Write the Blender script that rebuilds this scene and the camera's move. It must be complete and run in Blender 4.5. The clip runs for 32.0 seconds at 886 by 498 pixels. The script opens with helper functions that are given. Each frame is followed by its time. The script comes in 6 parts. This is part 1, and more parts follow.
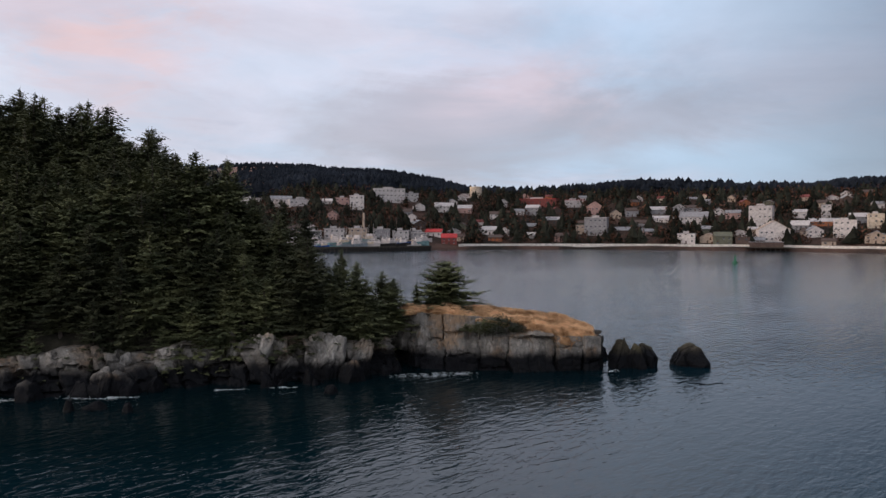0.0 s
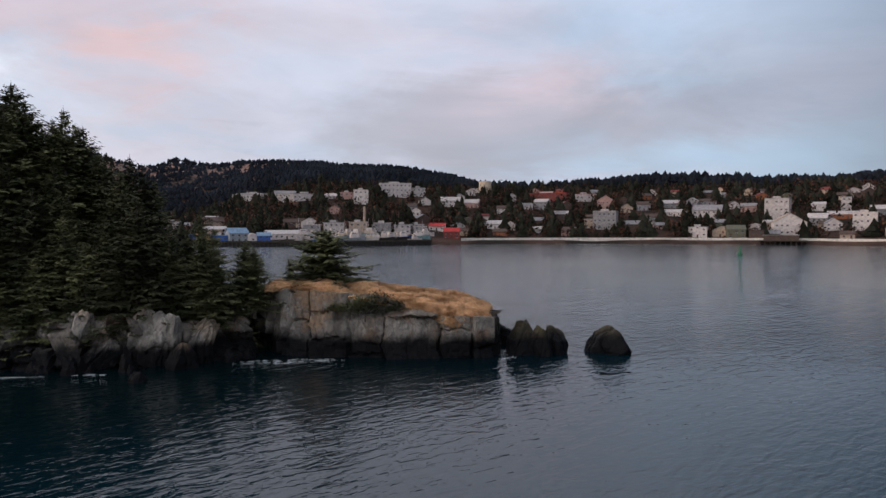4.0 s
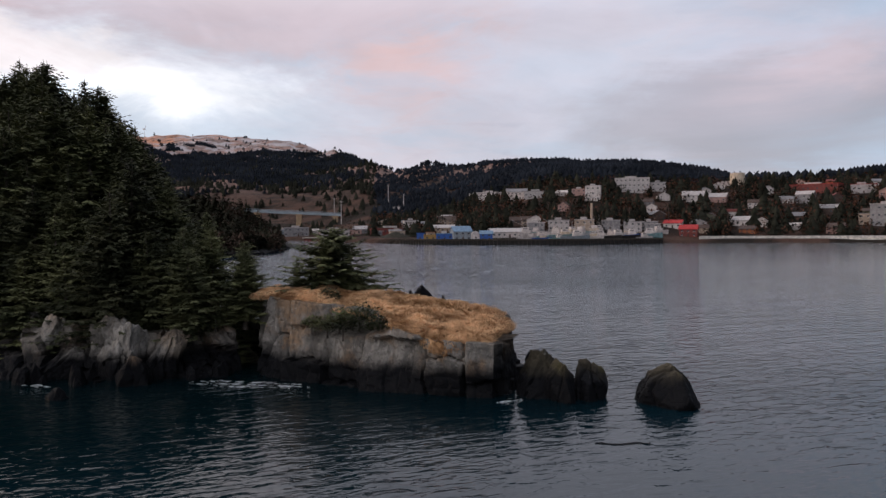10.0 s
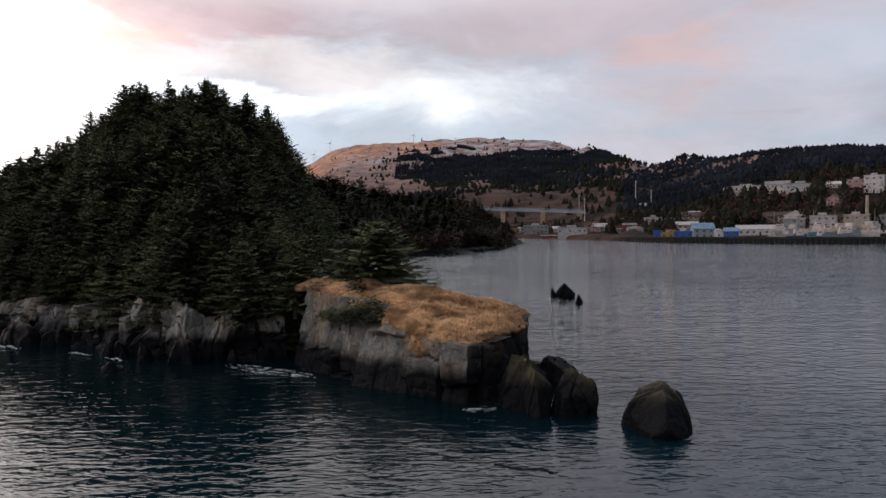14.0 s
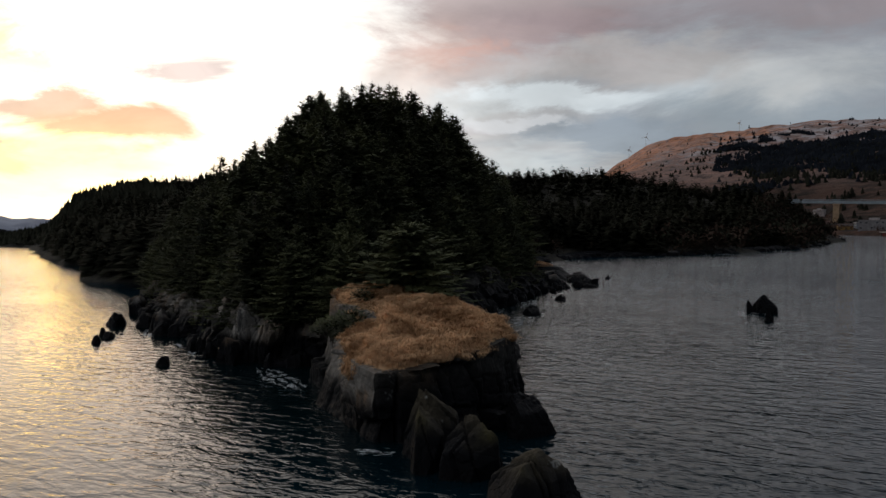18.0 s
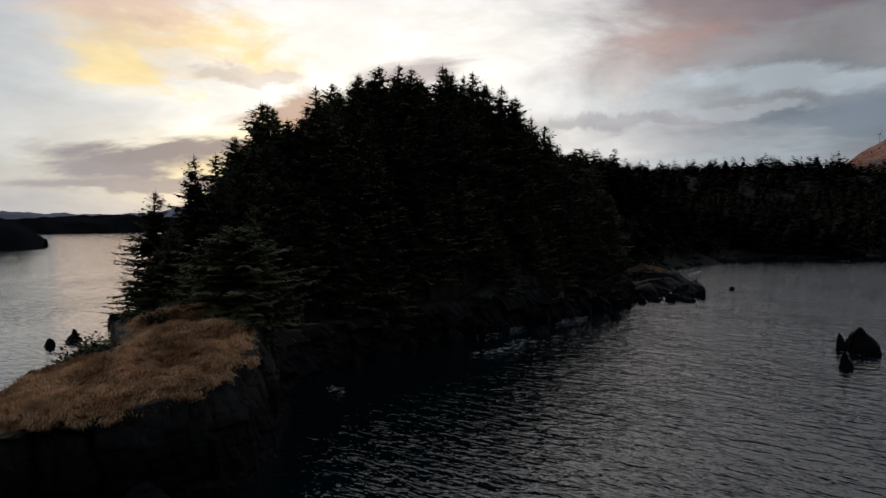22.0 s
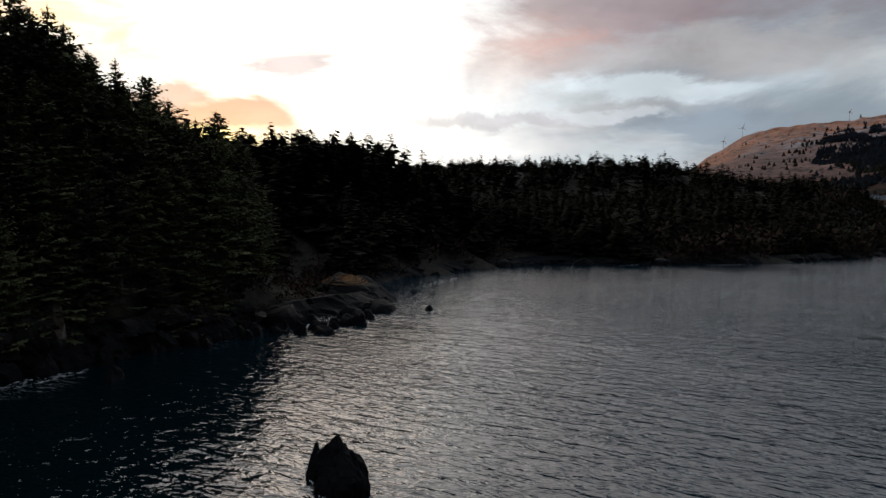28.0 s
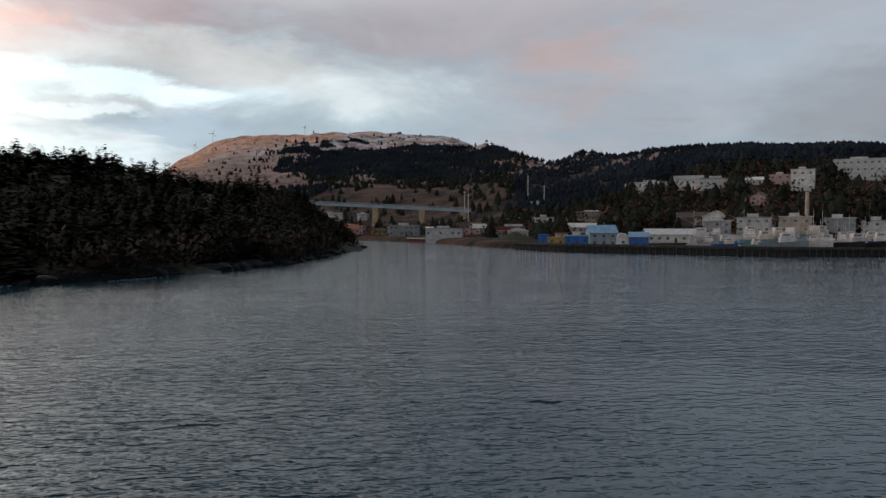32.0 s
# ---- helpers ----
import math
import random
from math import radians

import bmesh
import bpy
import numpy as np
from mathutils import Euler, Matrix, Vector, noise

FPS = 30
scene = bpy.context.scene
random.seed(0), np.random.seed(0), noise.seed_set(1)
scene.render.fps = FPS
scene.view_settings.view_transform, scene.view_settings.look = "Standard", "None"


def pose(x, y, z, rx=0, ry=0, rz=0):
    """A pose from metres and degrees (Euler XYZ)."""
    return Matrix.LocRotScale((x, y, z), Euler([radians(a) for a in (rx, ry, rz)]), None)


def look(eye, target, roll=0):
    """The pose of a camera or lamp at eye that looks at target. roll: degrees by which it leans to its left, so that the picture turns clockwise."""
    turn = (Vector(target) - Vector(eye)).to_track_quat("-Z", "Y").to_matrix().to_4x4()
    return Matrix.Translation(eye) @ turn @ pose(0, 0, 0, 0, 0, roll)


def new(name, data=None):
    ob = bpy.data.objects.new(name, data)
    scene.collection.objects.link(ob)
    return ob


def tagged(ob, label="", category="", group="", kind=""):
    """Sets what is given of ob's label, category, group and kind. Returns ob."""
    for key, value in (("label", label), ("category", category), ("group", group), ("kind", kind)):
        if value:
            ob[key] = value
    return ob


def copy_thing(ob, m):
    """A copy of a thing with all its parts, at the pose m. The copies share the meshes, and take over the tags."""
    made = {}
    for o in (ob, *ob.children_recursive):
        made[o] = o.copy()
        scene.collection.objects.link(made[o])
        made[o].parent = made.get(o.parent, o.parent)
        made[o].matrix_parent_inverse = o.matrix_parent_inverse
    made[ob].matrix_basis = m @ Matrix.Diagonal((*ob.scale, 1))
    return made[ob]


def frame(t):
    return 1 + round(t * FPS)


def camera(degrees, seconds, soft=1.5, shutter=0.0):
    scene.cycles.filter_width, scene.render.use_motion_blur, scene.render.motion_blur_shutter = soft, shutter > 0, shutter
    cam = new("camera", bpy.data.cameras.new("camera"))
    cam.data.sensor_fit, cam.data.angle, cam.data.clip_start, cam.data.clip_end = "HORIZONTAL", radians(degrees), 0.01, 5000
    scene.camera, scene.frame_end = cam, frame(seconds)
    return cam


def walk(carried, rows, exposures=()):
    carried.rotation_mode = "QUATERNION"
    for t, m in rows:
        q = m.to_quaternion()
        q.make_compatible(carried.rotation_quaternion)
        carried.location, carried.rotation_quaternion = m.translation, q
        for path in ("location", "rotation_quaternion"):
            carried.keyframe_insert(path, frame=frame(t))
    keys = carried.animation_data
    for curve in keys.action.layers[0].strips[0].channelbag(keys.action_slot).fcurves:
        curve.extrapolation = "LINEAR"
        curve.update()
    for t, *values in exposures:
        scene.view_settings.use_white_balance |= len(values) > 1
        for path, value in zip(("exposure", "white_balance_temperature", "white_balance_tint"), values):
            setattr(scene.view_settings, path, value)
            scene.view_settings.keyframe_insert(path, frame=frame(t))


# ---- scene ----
cam = camera(64.9, 32.0)
PATH = [
    (0, (-4.571, -0.869, 14.212), (-4.478, 1.128, 14.153), 0.1),
    (0.5, (-2.926, 0.516, 13.748), (-2.832, 2.513, 13.688), 0.0),
    (1, (-1.289, 1.826, 13.177), (-1.193, 3.822, 13.117), 0.1),
    (1.5, (0.34, 3.134, 12.592), (0.437, 5.131, 12.531), 0.1),
    (2, (1.996, 4.39, 12.062), (2.094, 6.387, 12.001), 0.2),
    (2.5, (3.737, 5.623, 11.574), (3.834, 7.619, 11.514), 0.0),
    (4.5, (11.072, 11.705, 10.782), (11.008, 13.703, 10.719), -0.1),
    (5, (12.529, 13.167, 10.756), (12.266, 15.148, 10.694), -0.2),
    (5.5, (14.147, 14.65, 10.774), (13.863, 16.629, 10.711), -0.0),
    (6, (15.556, 15.973, 10.801), (15.273, 17.951, 10.737), -0.1),
    (6.5, (17.005, 17.39, 10.782), (16.723, 19.369, 10.719), -0.2),
    (7, (18.337, 18.858, 10.809), (18.054, 20.836, 10.745), -0.1),
    (7.5, (19.699, 20.24, 10.811), (19.396, 22.216, 10.747), -0.2),
    (8, (21.041, 21.57, 10.81), (20.685, 23.537, 10.747), -0.2),
    (8.5, (22.361, 22.846, 10.808), (21.939, 24.8, 10.744), -0.2),
    (9, (23.668, 24.119, 10.806), (23.168, 26.055, 10.742), -0.2),
    (9.5, (24.973, 25.506, 10.742), (24.383, 27.416, 10.679), -0.3),
    (10, (26.243, 26.73, 10.665), (25.56, 28.609, 10.6), -0.4),
    (10.5, (27.489, 28.063, 10.624), (26.716, 29.906, 10.56), -0.4),
    (11, (28.871, 29.208, 10.569), (28.011, 31.012, 10.506), -0.5),
    (11.5, (30.379, 30.298, 10.532), (29.452, 32.069, 10.468), -0.4),
    (12, (32.067, 31.405, 10.49), (31.104, 33.156, 10.425), -0.4),
    (12.5, (33.899, 32.622, 10.422), (32.902, 34.355, 10.357), -0.4),
    (13, (35.782, 33.97, 10.325), (34.724, 35.666, 10.26), -0.3),
    (13.5, (37.628, 35.654, 10.205), (36.414, 37.243, 10.141), -0.6),
    (14, (39.331, 37.525, 10.116), (38.017, 39.031, 10.052), -0.6),
    (14.5, (40.768, 39.736, 10.027), (39.383, 41.178, 9.964), -0.7),
    (16.5, (44.712, 49.734, 9.962), (43.075, 50.881, 9.9), -1.0),
    (17, (45.265, 52.584, 10.001), (43.559, 53.626, 9.939), -1.0),
    (17.5, (45.568, 55.43, 10.037), (43.798, 56.359, 9.976), -1.0),
    (18, (45.814, 58.302, 10.116), (43.974, 59.084, 10.056), -1.0),
    (18.5, (45.891, 61.31, 10.26), (43.977, 61.888, 10.2), -1.0),
    (19, (45.819, 64.403, 10.34), (43.876, 64.876, 10.28), -0.9),
    (19.5, (45.273, 67.563, 10.377), (43.331, 68.037, 10.315), -0.9),
    (20, (44.53, 70.667, 10.411), (42.585, 71.128, 10.347), -0.9),
    (20.5, (43.687, 73.649, 10.437), (41.734, 74.074, 10.373), -0.8),
    (21, (43.186, 76.638, 10.506), (41.218, 76.988, 10.441), -0.8),
    (21.5, (41.846, 79.824, 10.582), (39.859, 80.042, 10.514), -0.8),
    (22, (39.849, 83.247, 10.524), (37.859, 83.443, 10.457), -0.7),
    (22.5, (38.164, 86.323, 10.459), (36.174, 86.52, 10.393), -0.7),
    (23, (36.381, 89.137, 10.514), (34.393, 89.339, 10.444), -0.6),
    (23.5, (34.694, 91.917, 10.574), (32.703, 92.088, 10.501), -0.3),
    (24, (32.742, 95.045, 10.564), (30.75, 95.2, 10.496), -0.8),
    (24.5, (30.382, 98.123, 10.494), (28.388, 98.262, 10.426), -0.8),
    (26.5, (20.92, 109.935, 10.198), (18.924, 110.049, 10.116), 0.0),
    (27, (18.712, 112.728, 10.271), (16.73, 112.982, 10.186), 0.3),
    (27.5, (16.846, 115.481, 10.375), (14.89, 115.888, 10.292), 0.2),
    (28, (15.236, 118.182, 10.392), (13.311, 118.718, 10.311), 0.1),
    (28.5, (13.561, 121.141, 10.481), (11.676, 121.806, 10.402), 0.1),
    (29, (11.761, 124.28, 10.57), (9.929, 125.079, 10.491), 0.0),
    (29.5, (9.814, 127.322, 10.621), (8.046, 128.253, 10.543), 0.1),
    (30, (7.658, 130.415, 10.627), (5.963, 131.473, 10.552), 0.1),
    (30.5, (5.309, 133.855, 10.603), (3.696, 135.035, 10.529), 0.4),
    (31, (2.705, 138.533, 10.524), (1.231, 139.883, 10.451), 0.2),
    (31.5, (-0.057, 143.392, 10.52), (-1.337, 144.928, 10.451), 0.2),
    (32, (-2.858, 147.904, 10.543), (-3.958, 149.573, 10.475), 0.1),
]
walk(cam, [(t, look(eye, target, roll)) for t, eye, target, roll in PATH],
     exposures=[(0, 0.17, 6300, 14), (5, 0.08, 6400, 15), (9, 0.05, 6500, 16), (13, 0.05, 6550, 15), (14.5, -0.15, 6500, 13), (16.5, -0.4, 6500, 11), (18, -1.1, 6500, 10), (19, -1.8, 6300, 10), (21.5, -1.75, 6150, 10), (24, -1.60, 6150, 10),
                (26.5, -1.3, 6200, 10), (28, -1.05, 6250, 9), (30, -1.02, 6300, 8), (32, -0.44, 6250, 4)])

# ---------- sky and sun ----------
def bearing(b, e):
    """Unit direction b degrees left of +y and e degrees up."""
    b, e = radians(b), radians(e)
    return (-math.sin(b) * math.cos(e), math.cos(b) * math.cos(e), math.sin(e))


class Nodes:
    """Small builder for node trees."""
    def __init__(self, tree):
        self.tree, self.nodes = tree, tree.nodes

    def put(self, kind, ins=None, **props):
        n = self.nodes.new(kind)
        for k, v in props.items():
            if k == "operation":
                n.operation = v
            elif k == "data_type":
                n.data_type = v
            elif k == "blend_type":
                n.blend_type = v
            elif k == "feature":
                n.feature = v
            elif k == "dims":
                n.noise_dimensions = v
            elif k == "interp":
                n.interpolation_type = v
        for k, v in (ins or {}).items():
            if isinstance(v, bpy.types.NodeSocket):
                self.tree.links.new(v, n.inputs[k])
            else:
                n.inputs[k].default_value = v
        return n

    def math(self, op, a, b=0.0, c=0.0):
        return self.put("ShaderNodeMath", {0: a, 1: b, 2: c}, operation=op).outputs[0]

    def vmath(self, op, a, b=(0, 0, 0)):
        n = self.put("ShaderNodeVectorMath", {0: a, 1: b}, operation=op)
        return n.outputs["Value"] if op in ("DOT_PRODUCT", "LENGTH") else n.outputs[0]

    def mix(self, f, a, b, how="MIX"):
        n = self.put("ShaderNodeMix", data_type="RGBA", blend_type=how)
        n.clamp_factor = True
        for sock, v in ((n.inputs[0], f), (n.inputs[6], a), (n.inputs[7], b)):
            if isinstance(v, bpy.types.NodeSocket):
                self.tree.links.new(v, sock)
            elif isinstance(v, tuple):
                sock.default_value = (*v[:3], 1)
            else:
                sock.default_value = v
        return n.outputs[2]

    def step(self, x, lo, hi, to0=0.0, to1=1.0):
        return self.put("ShaderNodeMapRange", {0: x, 1: lo, 2: hi, 3: to0, 4: to1}, interp="SMOOTHSTEP").outputs[0]

    def noise(self, vec, scale, detail=4.0, rough=0.5, dist=0.0):
        n = self.put("ShaderNodeTexNoise", {"Scale": scale, "Detail": detail, "Roughness": rough, "Distortion": dist})
        if vec is not None:
            self.tree.links.new(vec, n.inputs["Vector"])
        return n.outputs[0]

    def voronoi(self, vec, scale, feature="F1", rand=1.0):
        n = self.put("ShaderNodeTexVoronoi", {"Scale": scale, "Randomness": rand}, feature=feature)
        if vec is not None:
            self.tree.links.new(vec, n.inputs["Vector"])
        return n.outputs[0]


SUN = bearing(93.5, 4.5)
world = bpy.data.worlds.new("dusk_sky")
scene.world = world
world.use_nodes = True
world.node_tree.nodes.clear()
W = Nodes(world.node_tree)
ray = W.vmath("NORMALIZE", W.put("ShaderNodeTexCoord").outputs["Generated"])
sep = W.put("ShaderNodeSeparateXYZ", {0: ray})
up = W.math("MAXIMUM", sep.outputs[2], 0.0)
sky = W.put("ShaderNodeTexSky")
sky.sky_type, sky.sun_disc = "NISHITA", False
sky.sun_elevation, sky.sun_rotation = radians(4.5), radians(-93.5)


def spot(b, e, width, tall=1.0):
    """Soft lobe of the sky round a direction; width in degrees, tall: height over width."""
    d = Vector(bearing(b, e))
    side = Vector((-d.y, d.x, 0)).normalized()
    rise = d.cross(side)
    if rise.z < 0:
        rise.negate()
    u = W.math("DIVIDE", W.vmath("DOT_PRODUCT", ray, tuple(side)), math.sin(radians(width)))
    v = W.math("DIVIDE", W.vmath("DOT_PRODUCT", ray, tuple(rise)), math.sin(radians(width)) * tall)
    r2 = W.math("ADD", W.math("MULTIPLY", u, u), W.math("MULTIPLY", v, v))
    front = W.step(W.vmath("DOT_PRODUCT", ray, tuple(d)), 0.0, 0.3)
    return W.math("MULTIPLY", W.math("POWER", 2.718, W.math("MULTIPLY", r2, -1.0)), front)


# cloud layer seen in perspective: the plane above, flattened towards the horizon
flat = W.math("ADD", up, 0.14)
plane = W.put("ShaderNodeCombineXYZ", {0: W.math("DIVIDE", sep.outputs[0], flat), 1: W.math("DIVIDE", sep.outputs[1], flat), 2: 0.0}).outputs[0]
big = W.noise(plane, 0.9, 6.0, 0.55, 0.5)
fine = W.noise(plane, 2.6, 9.0, 0.62, 0.7)
wide = W.put("ShaderNodeMapping", {0: ray, 3: (1.0, 1.0, 3.2)}).outputs[0]
wisp = W.noise(wide, 5.0, 8.0, 0.64, 0.8)
# ragged cloud edges: the lobes below are read along a slightly turned ray
rag = W.put("ShaderNodeTexNoise", {"Vector": wide, "Scale": 3.2, "Detail": 8.0, "Roughness": 0.62, "Distortion": 0.5})
shift = W.vmath("MULTIPLY", W.vmath("SUBTRACT", rag.outputs["Color"], (0.5, 0.5, 0.5)), (0.42, 0.42, 0.13))
smooth_ray, ray = ray, W.vmath("ADD", ray, shift)


def lay(colour, b, e, width, tall, tone, amount=1.0, by=None, crisp=False):
    """Lays a cloud or a gap over the sky: a soft lobe, or one with torn edges."""
    f = spot(b, e, width, tall)
    if crisp:
        torn = W.step(W.math("ADD", f, W.math("SUBTRACT", wisp, 0.5)), 0.14, 0.70)
        f = W.math("MULTIPLY", torn, W.step(f, 0.03, 0.15))
    f = W.math("MULTIPLY", f, amount)
    if by is not None:
        f = W.math("MULTIPLY", f, by)
    return W.mix(f, colour, tone)


west = W.vmath("DOT_PRODUCT", smooth_ray, bearing(93.5, 0))
colour = W.mix(W.step(west, -0.35, 0.40), (0.41, 0.53, 0.67), (0.47, 0.55, 0.66))
colour = W.mix(W.step(west, 0.45, 0.85), colour, (0.80, 0.93, 1.02))
colour = W.mix(W.math("MULTIPLY", W.step(big, 0.38, 0.62), 0.42), colour, (0.66, 0.56, 0.60))
colour = W.mix(W.math("MULTIPLY", W.step(fine, 0.46, 0.66), 0.30), colour, (0.36, 0.40, 0.50))
colour = W.mix(W.math("MULTIPLY", W.step(wisp, 0.50, 0.70), 0.30), colour, (0.62, 0.66, 0.74))
# grey deck and pale blue gaps over the town
colour = lay(colour, 6, 16, 16, 0.35, (0.68, 0.60, 0.64), 0.5, W.step(fine, 0.35, 0.6, 0.3, 1.0))
colour = lay(colour, -8, 8.0, 17, 0.24, (0.36, 0.35, 0.40), 0.85, crisp=True)
colour = lay(colour, -20, 9.5, 12, 0.25, (0.38, 0.41, 0.49), 0.7)
colour = lay(colour, -26, 5.6, 16, 0.12, (0.42, 0.57, 0.72), 0.9)
colour = lay(colour, -29, 17, 12, 0.35, (0.52, 0.63, 0.76), 0.8)
colour = lay(colour, 9, 12, 9, 0.7, (0.58, 0.61, 0.69), 0.6)
colour = lay(colour, -9, 11.5, 5, 0.5, (0.64, 0.53, 0.57), 0.6)
colour = lay(colour, 24, 14, 5.5, 1.1, (0.72, 0.51, 0.49), 0.8, W.step(fine, 0.35, 0.60, 0.15, 1.0))
colour = lay(colour, 19, 16, 4.0, 0.8, (0.66, 0.52, 0.52), 0.6, W.step(wisp, 0.4, 0.6))
# the sunset: blown white round the hidden sun
glow = W.math("MAXIMUM", spot(88, 12, 16.0, 0.85), W.math("MULTIPLY", spot(80, 5, 11, 0.45), 0.8))
colour = W.mix(glow, colour, (2.65, 2.45, 2.22))
# mauve bank running north from the sunset, torn along its lower edge
colour = lay(colour, 46, 19.0, 22, 0.24, (0.54, 0.48, 0.53), 0.9, crisp=True)
colour = lay(colour, 60, 16.5, 10.5, 0.40, (0.60, 0.46, 0.49), 0.95, crisp=True)
colour = lay(colour, 67, 13, 6, 0.55, (1.05, 0.76, 0.66), 0.6)
colour = lay(colour, 62, 14, 6, 0.20, (0.98, 0.56, 0.48), 0.8, W.step(wisp, 0.42, 0.60))
colour = lay(colour, 33, 17.5, 8, 0.4, (0.60, 0.52, 0.56), 0.7, crisp=True)
# bright breaks under the bank, and blue-grey shade under them
colour = lay(colour, 42.5, 11.0, 8.0, 0.26, (1.12, 1.16, 1.18), 0.9)
colour = lay(colour, 52, 12.5, 9, 0.20, (0.86, 0.80, 0.79), 0.7, crisp=True)
colour = lay(colour, 57, 9.9, 8, 0.13, (1.30, 1.42, 1.50), 0.95, crisp=True)
colour = lay(colour, 42, 8.6, 13, 0.11, (0.52, 0.62, 0.73), 0.85)
colour = lay(colour, 54, 7.0, 9, 0.16, (0.50, 0.60, 0.73), 0.9, crisp=True)
colour = lay(colour, 63, 7.9, 5, 0.12, (1.25, 1.30, 1.38), 0.8, crisp=True)
colour = lay(colour, 71, 7.6, 6, 0.12, (0.70, 0.64, 0.72), 0.65, crisp=True)
# gold on the cloud edges, orange-grey clouds and grey bars across the glow
ray = W.vmath("ADD", smooth_ray, W.vmath("MULTIPLY", shift, (0.75, 0.75, 0.85)))
colour = lay(colour, 100, 11, 20, 0.48, (2.6, 2.44, 2.12), 0.85)
colour = lay(colour, 104.5, 14.5, 7.5, 0.36, (2.5, 1.75, 0.72), 0.85, W.step(wisp, 0.38, 0.60, 0.25, 1.0), crisp=True)
colour = lay(colour, 110, 18, 9, 0.40, (1.9, 1.25, 0.85), 0.9, crisp=True)
colour = lay(colour, 108.5, 11.4, 3.6, 0.36, (2.9, 2.1, 0.70), 0.8, crisp=True)
colour = lay(colour, 100, 4.4, 12, 0.22, (3.0, 2.3, 0.95), 0.7)
colour = lay(colour, 94.1, 5.0, 4.4, 0.60, (4.8, 3.4, 0.95), 1.0)
colour = lay(colour, 95.9, 9.3, 4.6, 0.34, (1.05, 0.72, 0.56), 0.95, crisp=True)
colour = lay(colour, 90.4, 7.6, 5.0, 0.38, (1.20, 0.72, 0.48), 0.95, crisp=True)
colour = lay(colour, 88.3, 12.5, 3.9, 0.38, (1.15, 0.98, 0.95), 0.95, crisp=True)
colour = lay(colour, 98.6, 12.4, 2.6, 0.26, (1.6, 1.35, 1.15), 0.7, crisp=True)
colour = lay(colour, 104.5, 5.5, 9.0, 0.13, (0.58, 0.49, 0.50), 1.0, crisp=True)
colour = lay(colour, 108.5, 4.0, 5.0, 0.20, (0.62, 0.55, 0.58), 1.0, crisp=True)
colour = lay(colour, 98.2, 4.2, 2.8, 0.40, (1.0, 0.80, 0.66), 0.8, crisp=True)
colour = lay(colour, 107, 2.7, 8.0, 0.07, (0.70, 0.62, 0.64), 0.9, crisp=True)
# streaks and lumps of the cloud deck
streak = W.noise(W.put("ShaderNodeMapping", {0: smooth_ray, 3: (1.0, 1.0, 2.4)}).outputs[0], 6.0, 7.0, 0.58, 0.4)
lumps = W.noise(W.put("ShaderNodeMapping", {0: smooth_ray, 3: (1.0, 1.0, 2.6)}).outputs[0], 3.0, 7.0, 0.58, 0.6)
tone = W.math("MULTIPLY", W.step(streak, 0.34, 0.66, -0.11, 0.11), W.step(west, 0.35, 0.80, 0.18, 1.0))
tone = W.math("MULTIPLY", W.math("ADD", tone, 1.0), W.step(lumps, 0.32, 0.68, 0.93, 1.07))
colour = W.vmath("MULTIPLY", colour, W.put("ShaderNodeCombineXYZ", {0: tone, 1: tone, 2: tone}).outputs[0])
# overhead the cloud deck is brighter than at the horizon
deck = W.mix(W.step(W.vmath("DOT_PRODUCT", smooth_ray, bearing(50, 0)), -0.15, 0.5), (0.44, 0.49, 0.57), (0.98, 1.02, 1.12))
deck = W.mix(W.step(W.vmath("DOT_PRODUCT", smooth_ray, bearing(84, 0)), 0.45, 0.90), deck, (2.1, 1.96, 1.82))
deck = W.mix(W.step(up, 0.50, 0.80), deck, (0.50, 0.55, 0.63))
colour = W.mix(W.step(up, 0.27, 0.42), colour, deck)
# unseen bright lobe added in the south to light the faces turned to it
colour = W.mix(W.math("MULTIPLY", W.step(W.vmath("DOT_PRODUCT", smooth_ray, bearing(168, 22)), 0.25, 0.95), 0.65), colour, (1.10, 1.13, 1.18))
sunward = W.step(W.vmath("DOT_PRODUCT", smooth_ray, bearing(98, 8)), 0.70, 0.95, 1.0, 1.45)
# grey eastern overcast, mostly out of view, added to darken east-facing sides
colour = W.mix(W.step(W.vmath("DOT_PRODUCT", smooth_ray, bearing(-85, 10)), 0.35, 0.90), colour, (0.12, 0.15, 0.21))
colour = W.vmath("MULTIPLY", colour, W.put("ShaderNodeCombineXYZ", {0: sunward, 1: sunward, 2: sunward}).outputs[0])
nish = W.put("ShaderNodeVectorMath", {0: sky.outputs[0], 3: 0.02}, operation="SCALE").outputs[0]
colour = W.vmath("ADD", colour, nish)
below = W.step(sep.outputs[2], -0.05, 0.0)
colour = W.mix(below, (0.05, 0.06, 0.07), colour)
back = W.put("ShaderNodeBackground", {0: colour, 1: 1.0})
W.tree.links.new(back.outputs[0], W.put("ShaderNodeOutputWorld").inputs[0])

sun_data = bpy.data.lights.new("sun", "SUN")
sun_data.energy, sun_data.angle, sun_data.color = 0.45, radians(40), (1.0, 0.60, 0.36)
sun_lamp = new("sun", sun_data)
sun_lamp.matrix_world = look(SUN, (0, 0, 0))

